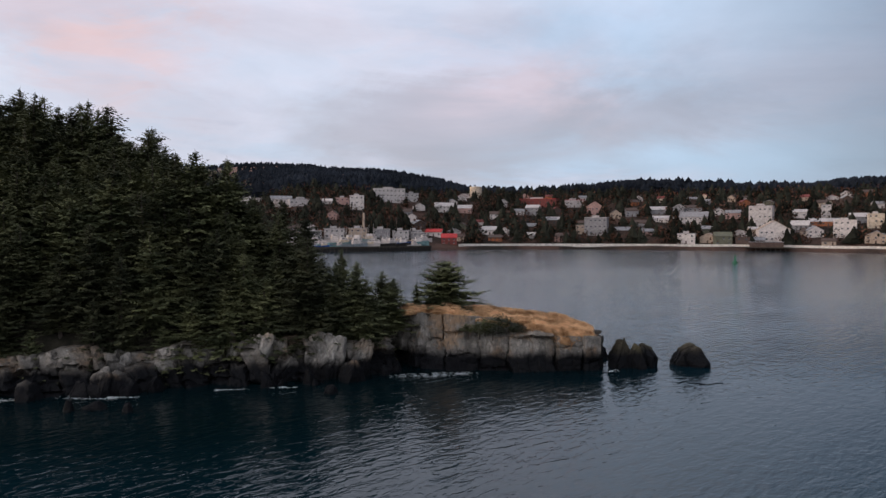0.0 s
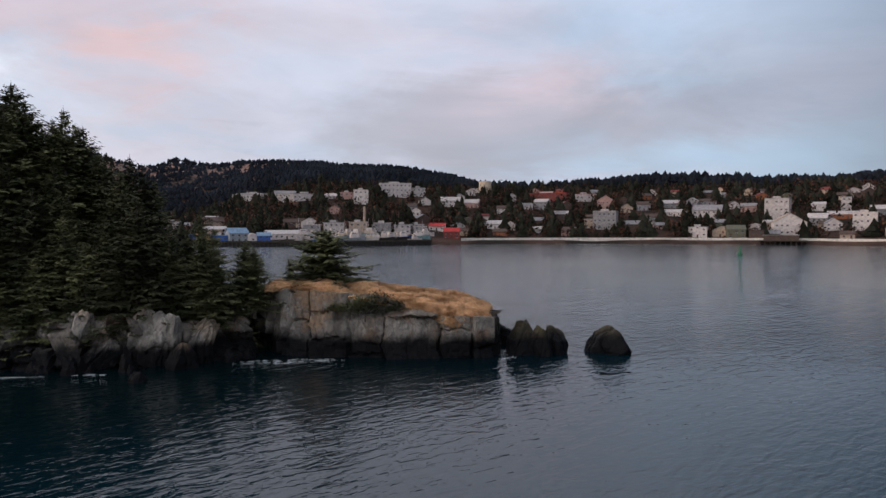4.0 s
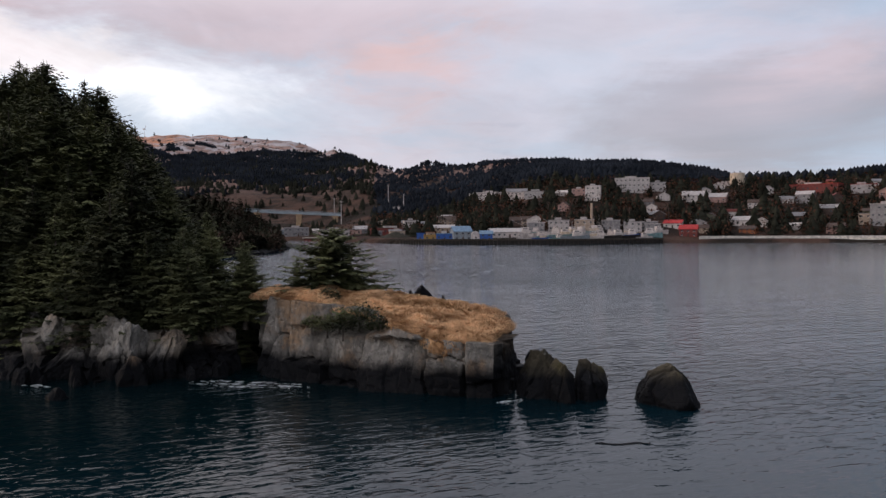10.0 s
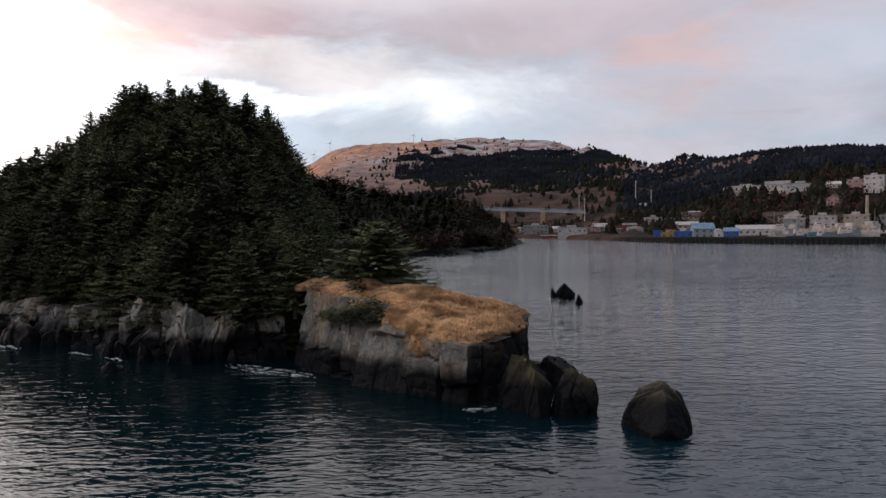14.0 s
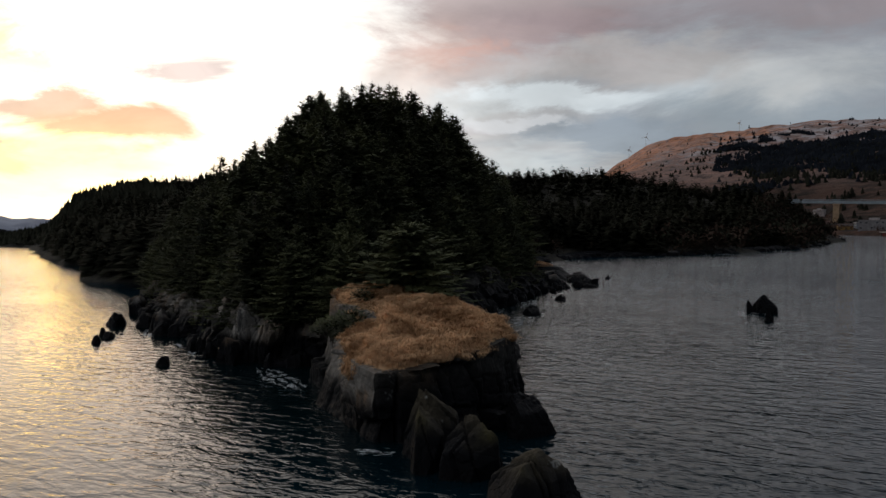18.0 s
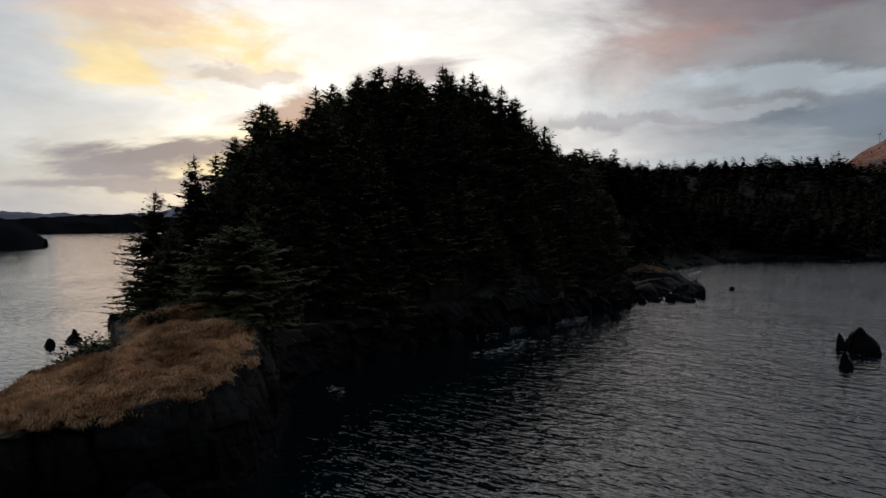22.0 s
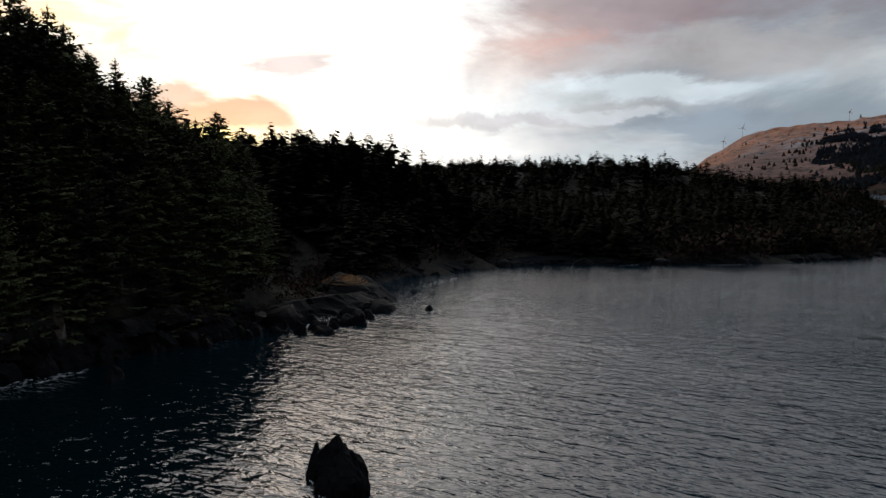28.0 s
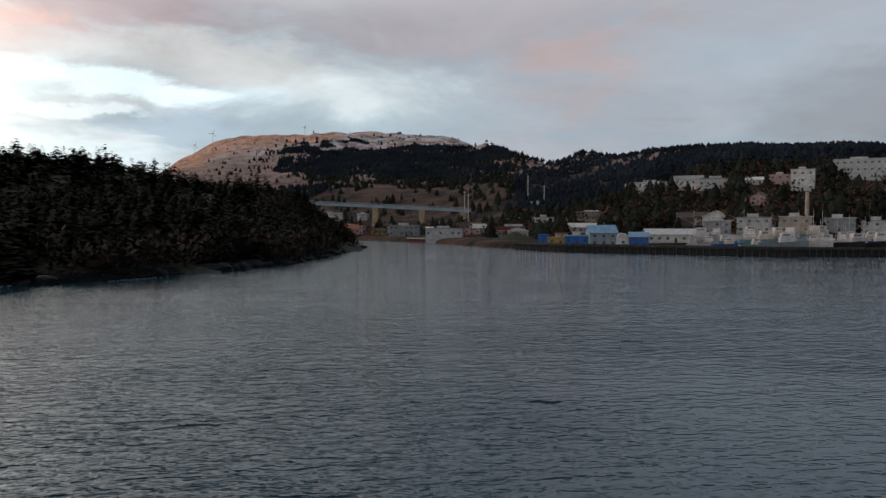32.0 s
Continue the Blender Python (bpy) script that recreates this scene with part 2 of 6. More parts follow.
# ---------- materials ----------
def material(name, colour, rough=0.8, scale=3.0, vary=0.35, bump=0.3, dist=0.05, second=None, metal=0.0, spec=0.3, objrand=0.0, fine=6.0):
    """Noise-varied surface: two colours mixed at a large and a fine scale, with relief."""
    m = bpy.data.materials.new(name)
    m.use_nodes = True
    n = Nodes(m.node_tree)
    bs = m.node_tree.nodes["Principled BSDF"]
    pos = n.put("ShaderNodeNewGeometry").outputs["Position"]
    a = n.noise(pos, scale, 5.0, 0.6)
    b = n.noise(pos, scale * fine, 3.0, 0.6)
    dark = tuple(c * (1 - vary) for c in colour)
    lite = second or tuple(min(1, c * (1 + vary)) for c in colour)
    c = n.mix(n.step(a, 0.35, 0.65), dark, lite)
    c = n.mix(n.math("MULTIPLY", n.step(b, 0.4, 0.7), 0.35), c, tuple(x * 0.6 for x in colour))
    if objrand:
        r = n.put("ShaderNodeObjectInfo").outputs["Random"]
        c = n.mix(1.0, c, n.put("ShaderNodeCombineColor", {0: n.step(r, 0, 1, 1 - objrand, 1 + objrand), 1: n.step(r, 0, 1, 1 - objrand, 1 + objrand), 2: n.step(r, 0, 1, 1 - objrand, 1 + objrand * .6)}).outputs[0], "MULTIPLY")
    m.node_tree.links.new(c, bs.inputs["Base Color"])
    bs.inputs["Roughness"].default_value, bs.inputs["Metallic"].default_value = rough, metal
    bs.inputs["Specular IOR Level"].default_value = spec
    if bump:
        bp = n.put("ShaderNodeBump", {"Strength": bump, "Distance": dist, "Height": n.math("ADD", a, n.math("MULTIPLY", b, 0.5))})
        m.node_tree.links.new(bp.outputs[0], bs.inputs["Normal"])
    return m


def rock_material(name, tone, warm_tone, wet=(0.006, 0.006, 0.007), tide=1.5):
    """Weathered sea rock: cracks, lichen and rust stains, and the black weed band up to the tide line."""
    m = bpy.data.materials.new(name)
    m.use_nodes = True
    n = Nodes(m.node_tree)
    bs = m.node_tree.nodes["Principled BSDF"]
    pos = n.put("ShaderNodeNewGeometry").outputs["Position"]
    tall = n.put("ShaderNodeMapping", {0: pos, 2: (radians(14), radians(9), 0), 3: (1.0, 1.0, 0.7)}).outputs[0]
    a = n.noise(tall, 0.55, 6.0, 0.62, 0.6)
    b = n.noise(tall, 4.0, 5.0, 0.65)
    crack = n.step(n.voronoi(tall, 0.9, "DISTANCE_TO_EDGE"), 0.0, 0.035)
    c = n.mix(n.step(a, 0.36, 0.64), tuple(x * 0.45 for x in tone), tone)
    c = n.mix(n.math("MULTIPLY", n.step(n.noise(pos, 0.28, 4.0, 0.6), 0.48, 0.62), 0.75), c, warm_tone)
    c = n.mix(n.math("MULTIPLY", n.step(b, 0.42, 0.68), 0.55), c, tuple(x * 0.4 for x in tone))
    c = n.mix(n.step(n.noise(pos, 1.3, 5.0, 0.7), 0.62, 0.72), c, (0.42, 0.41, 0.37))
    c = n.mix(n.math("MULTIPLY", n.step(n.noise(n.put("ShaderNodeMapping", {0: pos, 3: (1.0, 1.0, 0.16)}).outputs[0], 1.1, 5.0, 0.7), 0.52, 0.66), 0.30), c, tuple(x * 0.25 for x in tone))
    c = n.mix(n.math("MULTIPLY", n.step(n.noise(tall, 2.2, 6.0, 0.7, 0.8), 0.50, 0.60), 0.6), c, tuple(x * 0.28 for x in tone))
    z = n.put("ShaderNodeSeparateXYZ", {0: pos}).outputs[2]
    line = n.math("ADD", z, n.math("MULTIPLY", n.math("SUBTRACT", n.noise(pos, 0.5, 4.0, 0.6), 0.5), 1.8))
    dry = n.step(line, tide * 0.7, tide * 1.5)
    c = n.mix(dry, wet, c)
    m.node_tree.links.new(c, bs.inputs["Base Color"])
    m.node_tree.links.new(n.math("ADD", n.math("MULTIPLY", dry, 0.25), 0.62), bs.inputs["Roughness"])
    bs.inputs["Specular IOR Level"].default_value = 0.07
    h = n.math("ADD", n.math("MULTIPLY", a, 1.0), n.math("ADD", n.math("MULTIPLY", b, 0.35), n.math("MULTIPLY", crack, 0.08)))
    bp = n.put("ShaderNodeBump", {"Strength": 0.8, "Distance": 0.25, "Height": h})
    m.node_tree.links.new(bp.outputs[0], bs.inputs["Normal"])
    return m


# darker copy of the sea rock: the shade of its sides is in the colour
M_SHADEROCK = rock_material("shaded_shore_rock", (0.065, 0.060, 0.054), (0.06, 0.042, 0.028), tide=2.4)
M_ROCK = rock_material("sea_rock", (0.30, 0.270, 0.238), (0.27, 0.160, 0.085), tide=1.65)
M_SHORE = rock_material("shore_rock", (0.25, 0.222, 0.192), (0.20, 0.13, 0.08), tide=1.9)
M_PALEROCK = rock_material("pale_slab_rock", (0.40, 0.365, 0.325), (0.29, 0.215, 0.15), tide=1.7)
M_MOSSROCK = rock_material("mossy_rock", (0.112, 0.094, 0.066), (0.095, 0.082, 0.028), tide=1.7)
M_BLACKROCK = rock_material("weed_rock", (0.05, 0.048, 0.045), (0.05, 0.045, 0.03), tide=2.5)
M_SOIL = material("forest_soil", (0.028, 0.024, 0.016), 0.95, 0.8, 0.5, 0.6, 0.2)
M_GRASS = material("dead_grass", (0.50, 0.25, 0.105), 0.95, 0.45, 0.40, 0.9, 0.18, second=(0.88, 0.56, 0.31))
M_BARK = material("spruce_bark", (0.075, 0.06, 0.05), 0.9, 5.0, 0.4, 0.6, 0.03)
M_NEEDLE = material("spruce_needles", (0.070, 0.079, 0.042), 0.85, 0.35, 0.45, 0.0, objrand=0.4, second=(0.118, 0.118, 0.060), spec=0.15)
M_BAYTREE = material("bay_conifer", (0.036, 0.036, 0.024), 0.95, 0.05, 0.5, 0.0, spec=0.02)
M_BAYBRUSH = material("bay_brush", (0.065, 0.043, 0.032), 0.95, 0.05, 0.5, 0.0, spec=0.02)
M_FARTREE = material("far_conifer", (0.022, 0.022, 0.016), 0.95, 0.05, 0.5, 0.0, spec=0.02)
# conifers of the far ridges, bluish from haze mixed into the colour
M_HAZYRIDGE = material("hazy_ridge_conifer", (0.017, 0.020, 0.026), 0.95, 0.02, 0.4, 0.0, spec=0.02)
M_BROWNTREE = material("bare_alder", (0.098, 0.046, 0.030), 0.95, 0.04, 0.4, 0.0, spec=0.05)
M_FOAM = material("sea_foam", (0.55, 0.57, 0.58), 0.6, 2.0, 0.3, 0.2)


def water_material():
    """Sea surface: ripples of a metre, finer cat's paws and a long low swell, calmer far out and in the slicks."""
    m = bpy.data.materials.new("sea_water")
    m.use_nodes = True
    n = Nodes(m.node_tree)
    bs = m.node_tree.nodes["Principled BSDF"]
    pos = n.put("ShaderNodeNewGeometry").outputs["Position"]
    turned = n.put("ShaderNodeMapping", {0: pos, 2: (0, 0, radians(-40)), 3: (1.0, 1.0, 1.0)}).outputs[0]
    stretch = n.put("ShaderNodeMapping", {0: turned, 3: (0.55, 1.2, 1.0)}).outputs[0]
    w1 = n.noise(stretch, 1.1, 2.5, 0.55, 0.5)
    w2 = n.noise(stretch, 2.8, 2.0, 0.5, 0.4)
    w3 = n.noise(pos, 0.03, 3.0, 0.5, 0.6)
    slick = n.noise(n.put("ShaderNodeMapping", {0: pos, 2: (0, 0, radians(-40)), 3: (0.006, 0.035, 1.0)}).outputs[0], 1.0, 4.0, 0.6, 0.5)
    swell = n.noise(n.put("ShaderNodeMapping", {0: turned, 3: (0.05, 0.24, 1.0)}).outputs[0], 1.0, 3.0, 0.5, 0.4)
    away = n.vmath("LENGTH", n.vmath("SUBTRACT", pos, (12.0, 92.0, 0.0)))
    calm = n.math("MULTIPLY", n.step(w3, 0.35, 0.65, 0.7, 1.0), n.step(away, 50.0, 260.0, 1.0, 0.62))
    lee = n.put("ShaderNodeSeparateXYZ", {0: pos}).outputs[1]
    calm = n.math("MULTIPLY", calm, n.step(lee, 58.0, 84.0, 0.53, 1.0))
    calm = n.math("MULTIPLY", calm, n.step(slick, 0.40, 0.58, 0.65, 1.0))
    h = n.math("ADD", n.math("ADD", n.math("MULTIPLY", w1, 0.80), n.math("MULTIPLY", w2, 0.24)), n.math("MULTIPLY", swell, 0.75))
    bp = n.put("ShaderNodeBump", {"Strength": calm, "Distance": 0.40, "Height": h})
    m.node_tree.links.new(bp.outputs[0], bs.inputs["Normal"])
    m.node_tree.links.new(n.step(away, 50.0, 300.0, 0.03, 0.07), bs.inputs["Roughness"])
    # tree shade darkens the colour round the island, sky light pales it offshore
    from_isle = n.vmath("LENGTH", n.vmath("SUBTRACT", pos, (-22.0, 78.0, 0.0)))
    c = n.mix(n.step(n.math("ADD", from_isle, n.math("MULTIPLY", w3, 30.0)), 40.0, 95.0), (0.0010, 0.007, 0.009), (0.003, 0.024, 0.040))
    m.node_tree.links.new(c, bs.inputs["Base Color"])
    bs.inputs["IOR"].default_value = 1.42
    # surface reflects more far out and in the bay, standing in for sky brightness
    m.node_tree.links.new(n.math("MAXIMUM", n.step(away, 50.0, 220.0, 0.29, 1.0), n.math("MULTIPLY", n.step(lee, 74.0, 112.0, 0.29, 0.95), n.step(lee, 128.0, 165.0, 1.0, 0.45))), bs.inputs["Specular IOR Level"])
    return m


M_WATER = water_material()

# ---------- helpers for meshes ----------
def mesh_ob(name, verts, faces, mat, parent=None, smooth=False, label=""):
    me = bpy.data.meshes.new(name)
    me.from_pydata([tuple(v) for v in verts], [], [tuple(f) for f in faces])
    me.update()
    me.materials.append(mat)
    if smooth:
        me.shade_smooth()
    ob = new(name, me)
    if parent is not None:
        ob.parent = parent
    if label:
        ob["label"] = label
    return ob


def part(name, bm, mat, parent, label=""):
    me = bpy.data.meshes.new(name)
    bm.to_mesh(me)
    bm.free()
    me.materials.append(mat)
    ob = new(name, me)
    ob.parent = parent
    if label:
        ob["label"] = label
    return ob


def boxes(*specs):
    """A bmesh of boxes given as (x0, x1, y0, y1, z0, z1)."""
    bm = bmesh.new()
    for x0, x1, y0, y1, z0, z1 in specs:
        v = [bm.verts.new(p) for p in ((x0, y0, z0), (x1, y0, z0), (x1, y1, z0), (x0, y1, z0), (x0, y0, z1), (x1, y0, z1), (x1, y1, z1), (x0, y1, z1))]
        for f in ((3, 2, 1, 0), (4, 5, 6, 7), (0, 1, 5, 4), (1, 2, 6, 5), (2, 3, 7, 6), (3, 0, 4, 7)):
            bm.faces.new([v[i] for i in f])
    return bm


def grid_faces(nu, nv, wrap=False):
    return [(i * nv + j, ((i + 1) % nu) * nv + j, ((i + 1) % nu) * nv + j + 1, i * nv + j + 1)
            for i in range(nu if wrap else nu - 1) for j in range(nv - 1)]


def table(rows):
    xs, ys = [r[0] for r in rows], [r[1] for r in rows]
    return lambda x: float(np.interp(x, xs, ys))


def fbm(x, y, z=0.0, octaves=4):
    return noise.fractal((x, y, z), 1.0, 2.0, octaves)


# ---------- water ----------
def disc(name, z, mat, rings):
    verts, faces, k = [(0, 100, z)], [], 72
    for r in rings:
        verts += [(r * math.cos(2 * math.pi * i / k), 100 + r * math.sin(2 * math.pi * i / k), z) for i in range(k)]
    faces += [(0, 1 + i, 1 + (i + 1) % k) for i in range(k)]
    for q in range(len(rings) - 1):
        a, b = 1 + q * k, 1 + (q + 1) * k
        faces += [(a + i, b + i, b + (i + 1) % k, a + (i + 1) % k) for i in range(k)]
    return mesh_ob(name, verts, faces, mat)


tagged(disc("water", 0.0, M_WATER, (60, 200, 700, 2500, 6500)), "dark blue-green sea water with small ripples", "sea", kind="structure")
tagged(disc("ground", -9.0, M_SOIL, (60, 700, 6500)), "dark sea bed under the water", "ground", kind="structure")

# ---------- the wooded island and its rocky headland ----------
COAST = [(15.2, 71.5), (14.6, 68.0), (12.0, 66.9), (6.3, 67.2), (1.0, 68.6), (-4.0, 70.2), (-6.2, 69.6), (-8.2, 66.0), (-13, 63.2), (-24, 62), (-30, 60.3), (-39, 58.8), (-60, 57), (-100, 52), (-138, 40),
         (-150, 52), (-220, 30), (-330, 12), (-633, -32), (-911, -135), (-1500, -260), (-1800, 700), (-700, 760), (-470, 640), (-300, 480), (-215, 400), (-178, 345), (-145, 292), (-128, 234), (-130, 210), (-142, 184),
         (-126, 164), (-112, 149), (-96, 136), (-84, 134.5), (-73, 135), (-65, 132), (-60.5, 126), (-52, 119), (-43, 110.5), (-36, 103), (-28, 95), (-21, 87), (-13, 81.0), (-5, 76.6), (2, 77.2), (9, 78.4), (12.8, 77.0), (14.6, 74.4)]
COAST_A = np.array(COAST, float)


def inside_distance(px, py):
    """Signed distance to the island's coast, positive inland, for arrays of points."""
    px, py = np.asarray(px, float), np.asarray(py, float)
    best, inside = np.full(px.shape, 1e18), np.zeros(px.shape, bool)
    n = len(COAST_A)
    for i in range(n):
        a, b = COAST_A[i], COAST_A[(i + 1) % n]
        d = b - a
        t = np.clip(((px - a[0]) * d[0] + (py - a[1]) * d[1]) / (d @ d), 0, 1)
        best = np.minimum(best, (px - a[0] - t * d[0]) ** 2 + (py - a[1] - t * d[1]) ** 2)
        if d[1] != 0:
            cross = (a[1] > py) != (b[1] > py)
            inside ^= cross & (px < d[0] * (py - a[1]) / d[1] + a[0])
    return np.where(inside, 1, -1) * np.sqrt(best)


def bump(px, py, cx, cy, rx, ry, amp, turn=0.0):
    c, s = math.cos(radians(turn)), math.sin(radians(turn))
    u, v = (px - cx) * c + (py - cy) * s, -(px - cx) * s + (py - cy) * c
    return amp * np.exp(-(u / rx) ** 2 - (v / ry) ** 2)


def rim_height(px):
    return np.interp(px, [-120, -60, -45, -20, -10, -6.5, -5.2, 0, 5, 8.5, 14, 16], [2.0, 2.6, 3.2, 3.2, 3.0, 3.2, 5.2, 5.0, 4.2, 3.5, 3.1, 2.8])


def land(px, py):
    """Height of the island's ground."""
    px, py = np.asarray(px, float), np.asarray(py, float)
    d = inside_distance(px, py)
    rim = rim_height(px)
    z = rim * np.clip((d - 3.4) / 1.0, -1.5, 1) + np.clip(d - 3, 0, 200) * 0.035
    z = z + bump(px, py, -54, 90, 25, 18, 13.5, -28) * np.clip((d - 2) / 7, 0, 1) + bump(px, py, -30, 78, 12, 9, 3.0) * np.clip(d / 6, 0, 1)
    z = z + (bump(px, py, -150, 118, 62, 44, 11.5) + bump(px, py, -330, 345, 105, 75, 21) + bump(px, py, -380, 235, 110, 70, 13) + bump(px, py, -205, 352, 45, 40, 8) + bump(px, py, -470, 30, 160, 60, 12) + bump(px, py, 3, 76, 8, 3, 0.5)*(d>0) + bump(px, py, -620, 330, 240, 190, 42) + bump(px, py, -700, 100, 330, 100, 36) + bump(px, py, -160, 148, 32, 26, 9.0)) * np.clip(d / 25, 0, 1)
    # the low bare neck of the point
    z = np.where(z > 0, z * (1 - 0.72 * np.exp(-((px + 82) / 27) ** 4 - ((py - 129) / 9) ** 4)), z)
    return np.where(d < -1, -3.0, z)


def height(x, y):
    return float(land(np.array([x]), np.array([y]))[0])


def terrain(name, xs, ys, mat, lift=0.0):
    X, Y = np.meshgrid(xs, ys, indexing="ij")
    Z = land(X, Y) + lift
    jit = np.array([[fbm(x * 0.35, y * 0.35, 3.1) for y in ys] for x in xs]) * 0.35
    Z = np.where(Z > 0.3, Z + jit, Z)
    verts = np.stack([X, Y, Z], -1).reshape(-1, 3)
    keep = [f for f in grid_faces(len(xs), len(ys)) if max(verts[i][2] for i in f) > -2.5]
    return mesh_ob(name, verts, keep, mat, smooth=True)


tagged(terrain("ground", np.arange(-75, 19, 0.8), np.arange(54, 128, 0.8), M_SOIL), "dark forest floor of a wooded island", "ground", kind="structure")
tagged(terrain("ground", np.arange(-1900, -69, 14.0), np.arange(-300, 780, 14.0), M_SOIL, -0.3), "dark brown ground of the far island woods", "ground", kind="structure")


def smooth_line(pts, step):
    """Polyline rounded by corner cutting and resampled at an even step."""
    p = np.array(pts, float)
    for _ in range(2):
        q = np.empty((2 * len(p) - 2 + 2, 2))
        q[0], q[-1] = p[0], p[-1]
        q[1:-1:2], q[2:-1:2] = p[:-1] * 0.75 + p[1:] * 0.25, p[:-1] * 0.25 + p[1:] * 0.75
        p = q
    s = np.r_[0, np.cumsum(np.hypot(*np.diff(p, axis=0).T))]
    t = np.arange(0, s[-1], step)
    return np.stack([np.interp(t, s, p[:, 0]), np.interp(t, s, p[:, 1])], 1)


def blocky(x, y, z, size, tall=2.0):
    """Jointed rock relief: every cell stands at its own depth, with a groove between cells."""
    q = Vector((x / size, y / size, z / (size * tall)))
    dist, pts = noise.voronoi(q)
    return noise.cell(pts[0] * 7.3) - 0.5, min(1.0, (dist[1] - dist[0]) * 4)


class Joints:
    """Two sets of joints cut a rock wall into uneven blocks: each has its own depth and tilt."""
    def __init__(self, seed, length, wide, tall, slant=0.0):
        self.rn = random.Random(seed)
        self.slant, self.seed, self.tall = slant, seed, tall
        self.cols = [-3.0]
        while self.cols[-1] < length + 3:
            self.cols.append(self.cols[-1] + self.rn.uniform(*wide))
        self.rows = []
        for _ in self.cols:
            z, zs = -3.0, []
            while z < 9:
                zs.append(z)
                z += self.rn.uniform(*tall)
            self.rows.append(zs)
        self.block = {}

    def relief(self, u, z):
        """Depth of the block at (u, z), and how near a joint it lies (0 in the joint, 1 inside)."""
        uw = u - self.slant * z + 0.45 * noise.noise((u * 0.35, z * 0.55, self.seed)) + 0.12 * noise.noise((u * 1.7, z * 1.7, self.seed))
        k = int(np.searchsorted(self.cols, uw)) - 1
        k = min(max(k, 0), len(self.cols) - 2)
        zw = z + 0.40 * noise.noise((u * 0.6, z * 0.3, self.seed + 5)) + 0.10 * noise.noise((u * 2.1, z * 2.1, self.seed + 9))
        zs = self.rows[k]
        m = min(max(int(np.searchsorted(zs, zw)) - 1, 0), len(zs) - 2)
        if (k, m) not in self.block:
            self.block[k, m] = (self.rn.uniform(-0.5, 0.5), self.rn.uniform(-0.28, 0.28), self.rn.uniform(-0.34, 0.34))
        o, a, b = self.block[k, m]
        c0, c1, z0, z1 = self.cols[k], self.cols[k + 1], zs[m], zs[m + 1]
        near = min(uw - c0, c1 - uw, (zw - z0) * 1.3, (z1 - zw) * 1.3)
        return o + a * (uw - (c0 + c1) / 2) + b * (zw - (z0 + z1) / 2), min(1.0, max(0.0, near / 0.16))


def cliff(name, line, heights, lean, mat, seed=0.0, levels=22, rough=1.0, wide=(1.6, 3.4), tall=(0.9, 2.6), shelf=2.4, slant=0.0, ledge=None, crack=0.28, dark=None):
    """Jointed rock wall along a shoreline, rising inland of it; heights and lean follow the length."""
    n = len(line)
    tang = np.gradient(line, axis=0)
    tang /= np.maximum(np.hypot(tang[:, 0], tang[:, 1])[:, None], 1e-6)
    inward = np.stack([tang[:, 1], -tang[:, 0]], 1)
    run = np.r_[0, np.cumsum(np.hypot(*np.diff(line, axis=0).T))]
    big = Joints(int(seed * 10) + 1, run[-1], wide, tall, slant)
    small = Joints(int(seed * 10) + 2, run[-1], (0.5, 1.3), (0.5, 1.4), slant * 1.4)
    verts = []
    for i in range(n):
        h, ln = heights[i], lean[i]
        for j in range(levels):
            f = j / (levels - 1)
            z = -1.6 + (h + 1.6) * min(1, f * 1.14)
            back = ln * max(0, z) / max(h, 0.1) + (max(0, f - 0.88) / 0.12) * shelf
            if ledge is not None:
                back += ledge(line[i][0], line[i][1], z)
            c1, g1 = big.relief(run[i], z)
            c2, g2 = small.relief(run[i], z)
            x, y = line[i] + inward[i] * back
            amount = (0.95 * c1 + 0.17 * c2 - crack * (1 - g1) - 0.07 * (1 - g2) + 0.10 * fbm(x * 1.2, y * 1.2, z * 1.2)) * rough
            fade = 1.0 if f < 0.88 else max(0.0, (1 - f) / 0.12)
            x, y = np.array((x, y)) - inward[i] * amount * fade
            zz = z + (0.16 * c1 + 0.10 * c2) * rough * (0 if f < 0.1 else 1) - (0.3 if f > 0.95 else 0)
            verts.append((x, y, zz))
    ob = mesh_ob(name, verts, grid_faces(n, levels), mat)
    # chosen sides get a second rock with their shade painted into it
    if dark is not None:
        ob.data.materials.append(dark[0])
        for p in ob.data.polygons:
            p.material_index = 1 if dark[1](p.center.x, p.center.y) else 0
    return ob


def headland_top(x, y):
    """Height of the grass top of the headland: a flat shoulder in the west, a lower nose in the east."""
    base = np.interp(x, [-9, -5.2, 0, 3.5, 6, 8, 10, 14, 16.5], [5.5, 5.7, 5.6, 5.35, 4.95, 4.6, 4.35, 4.15, 3.8])
    return base + np.interp(x, [0, 6, 10, 16], [0.0, 0.04, 0.10, 0.10]) * (np.asarray(y) - 73.5)


def mossy_ledge(x, y, z):
    """The south wall steps back above a ledge under the shoulder, and bulges under the nose."""
    if y > 72:
        return 0.0
    step = min(1.0, max(0.0, (z - 3.2 - 0.12 * (x - 4)) / 0.4)) * max(0.0, 1 - abs(x - 4.2) / 3.4) ** 0.6 * 1.7
    nose = -0.35 * min(1.0, max(0.0, (z - 0.2) / 2.8)) * min(1.0, max(0.0, (x - 8.6) / 1.0))
    return step + nose


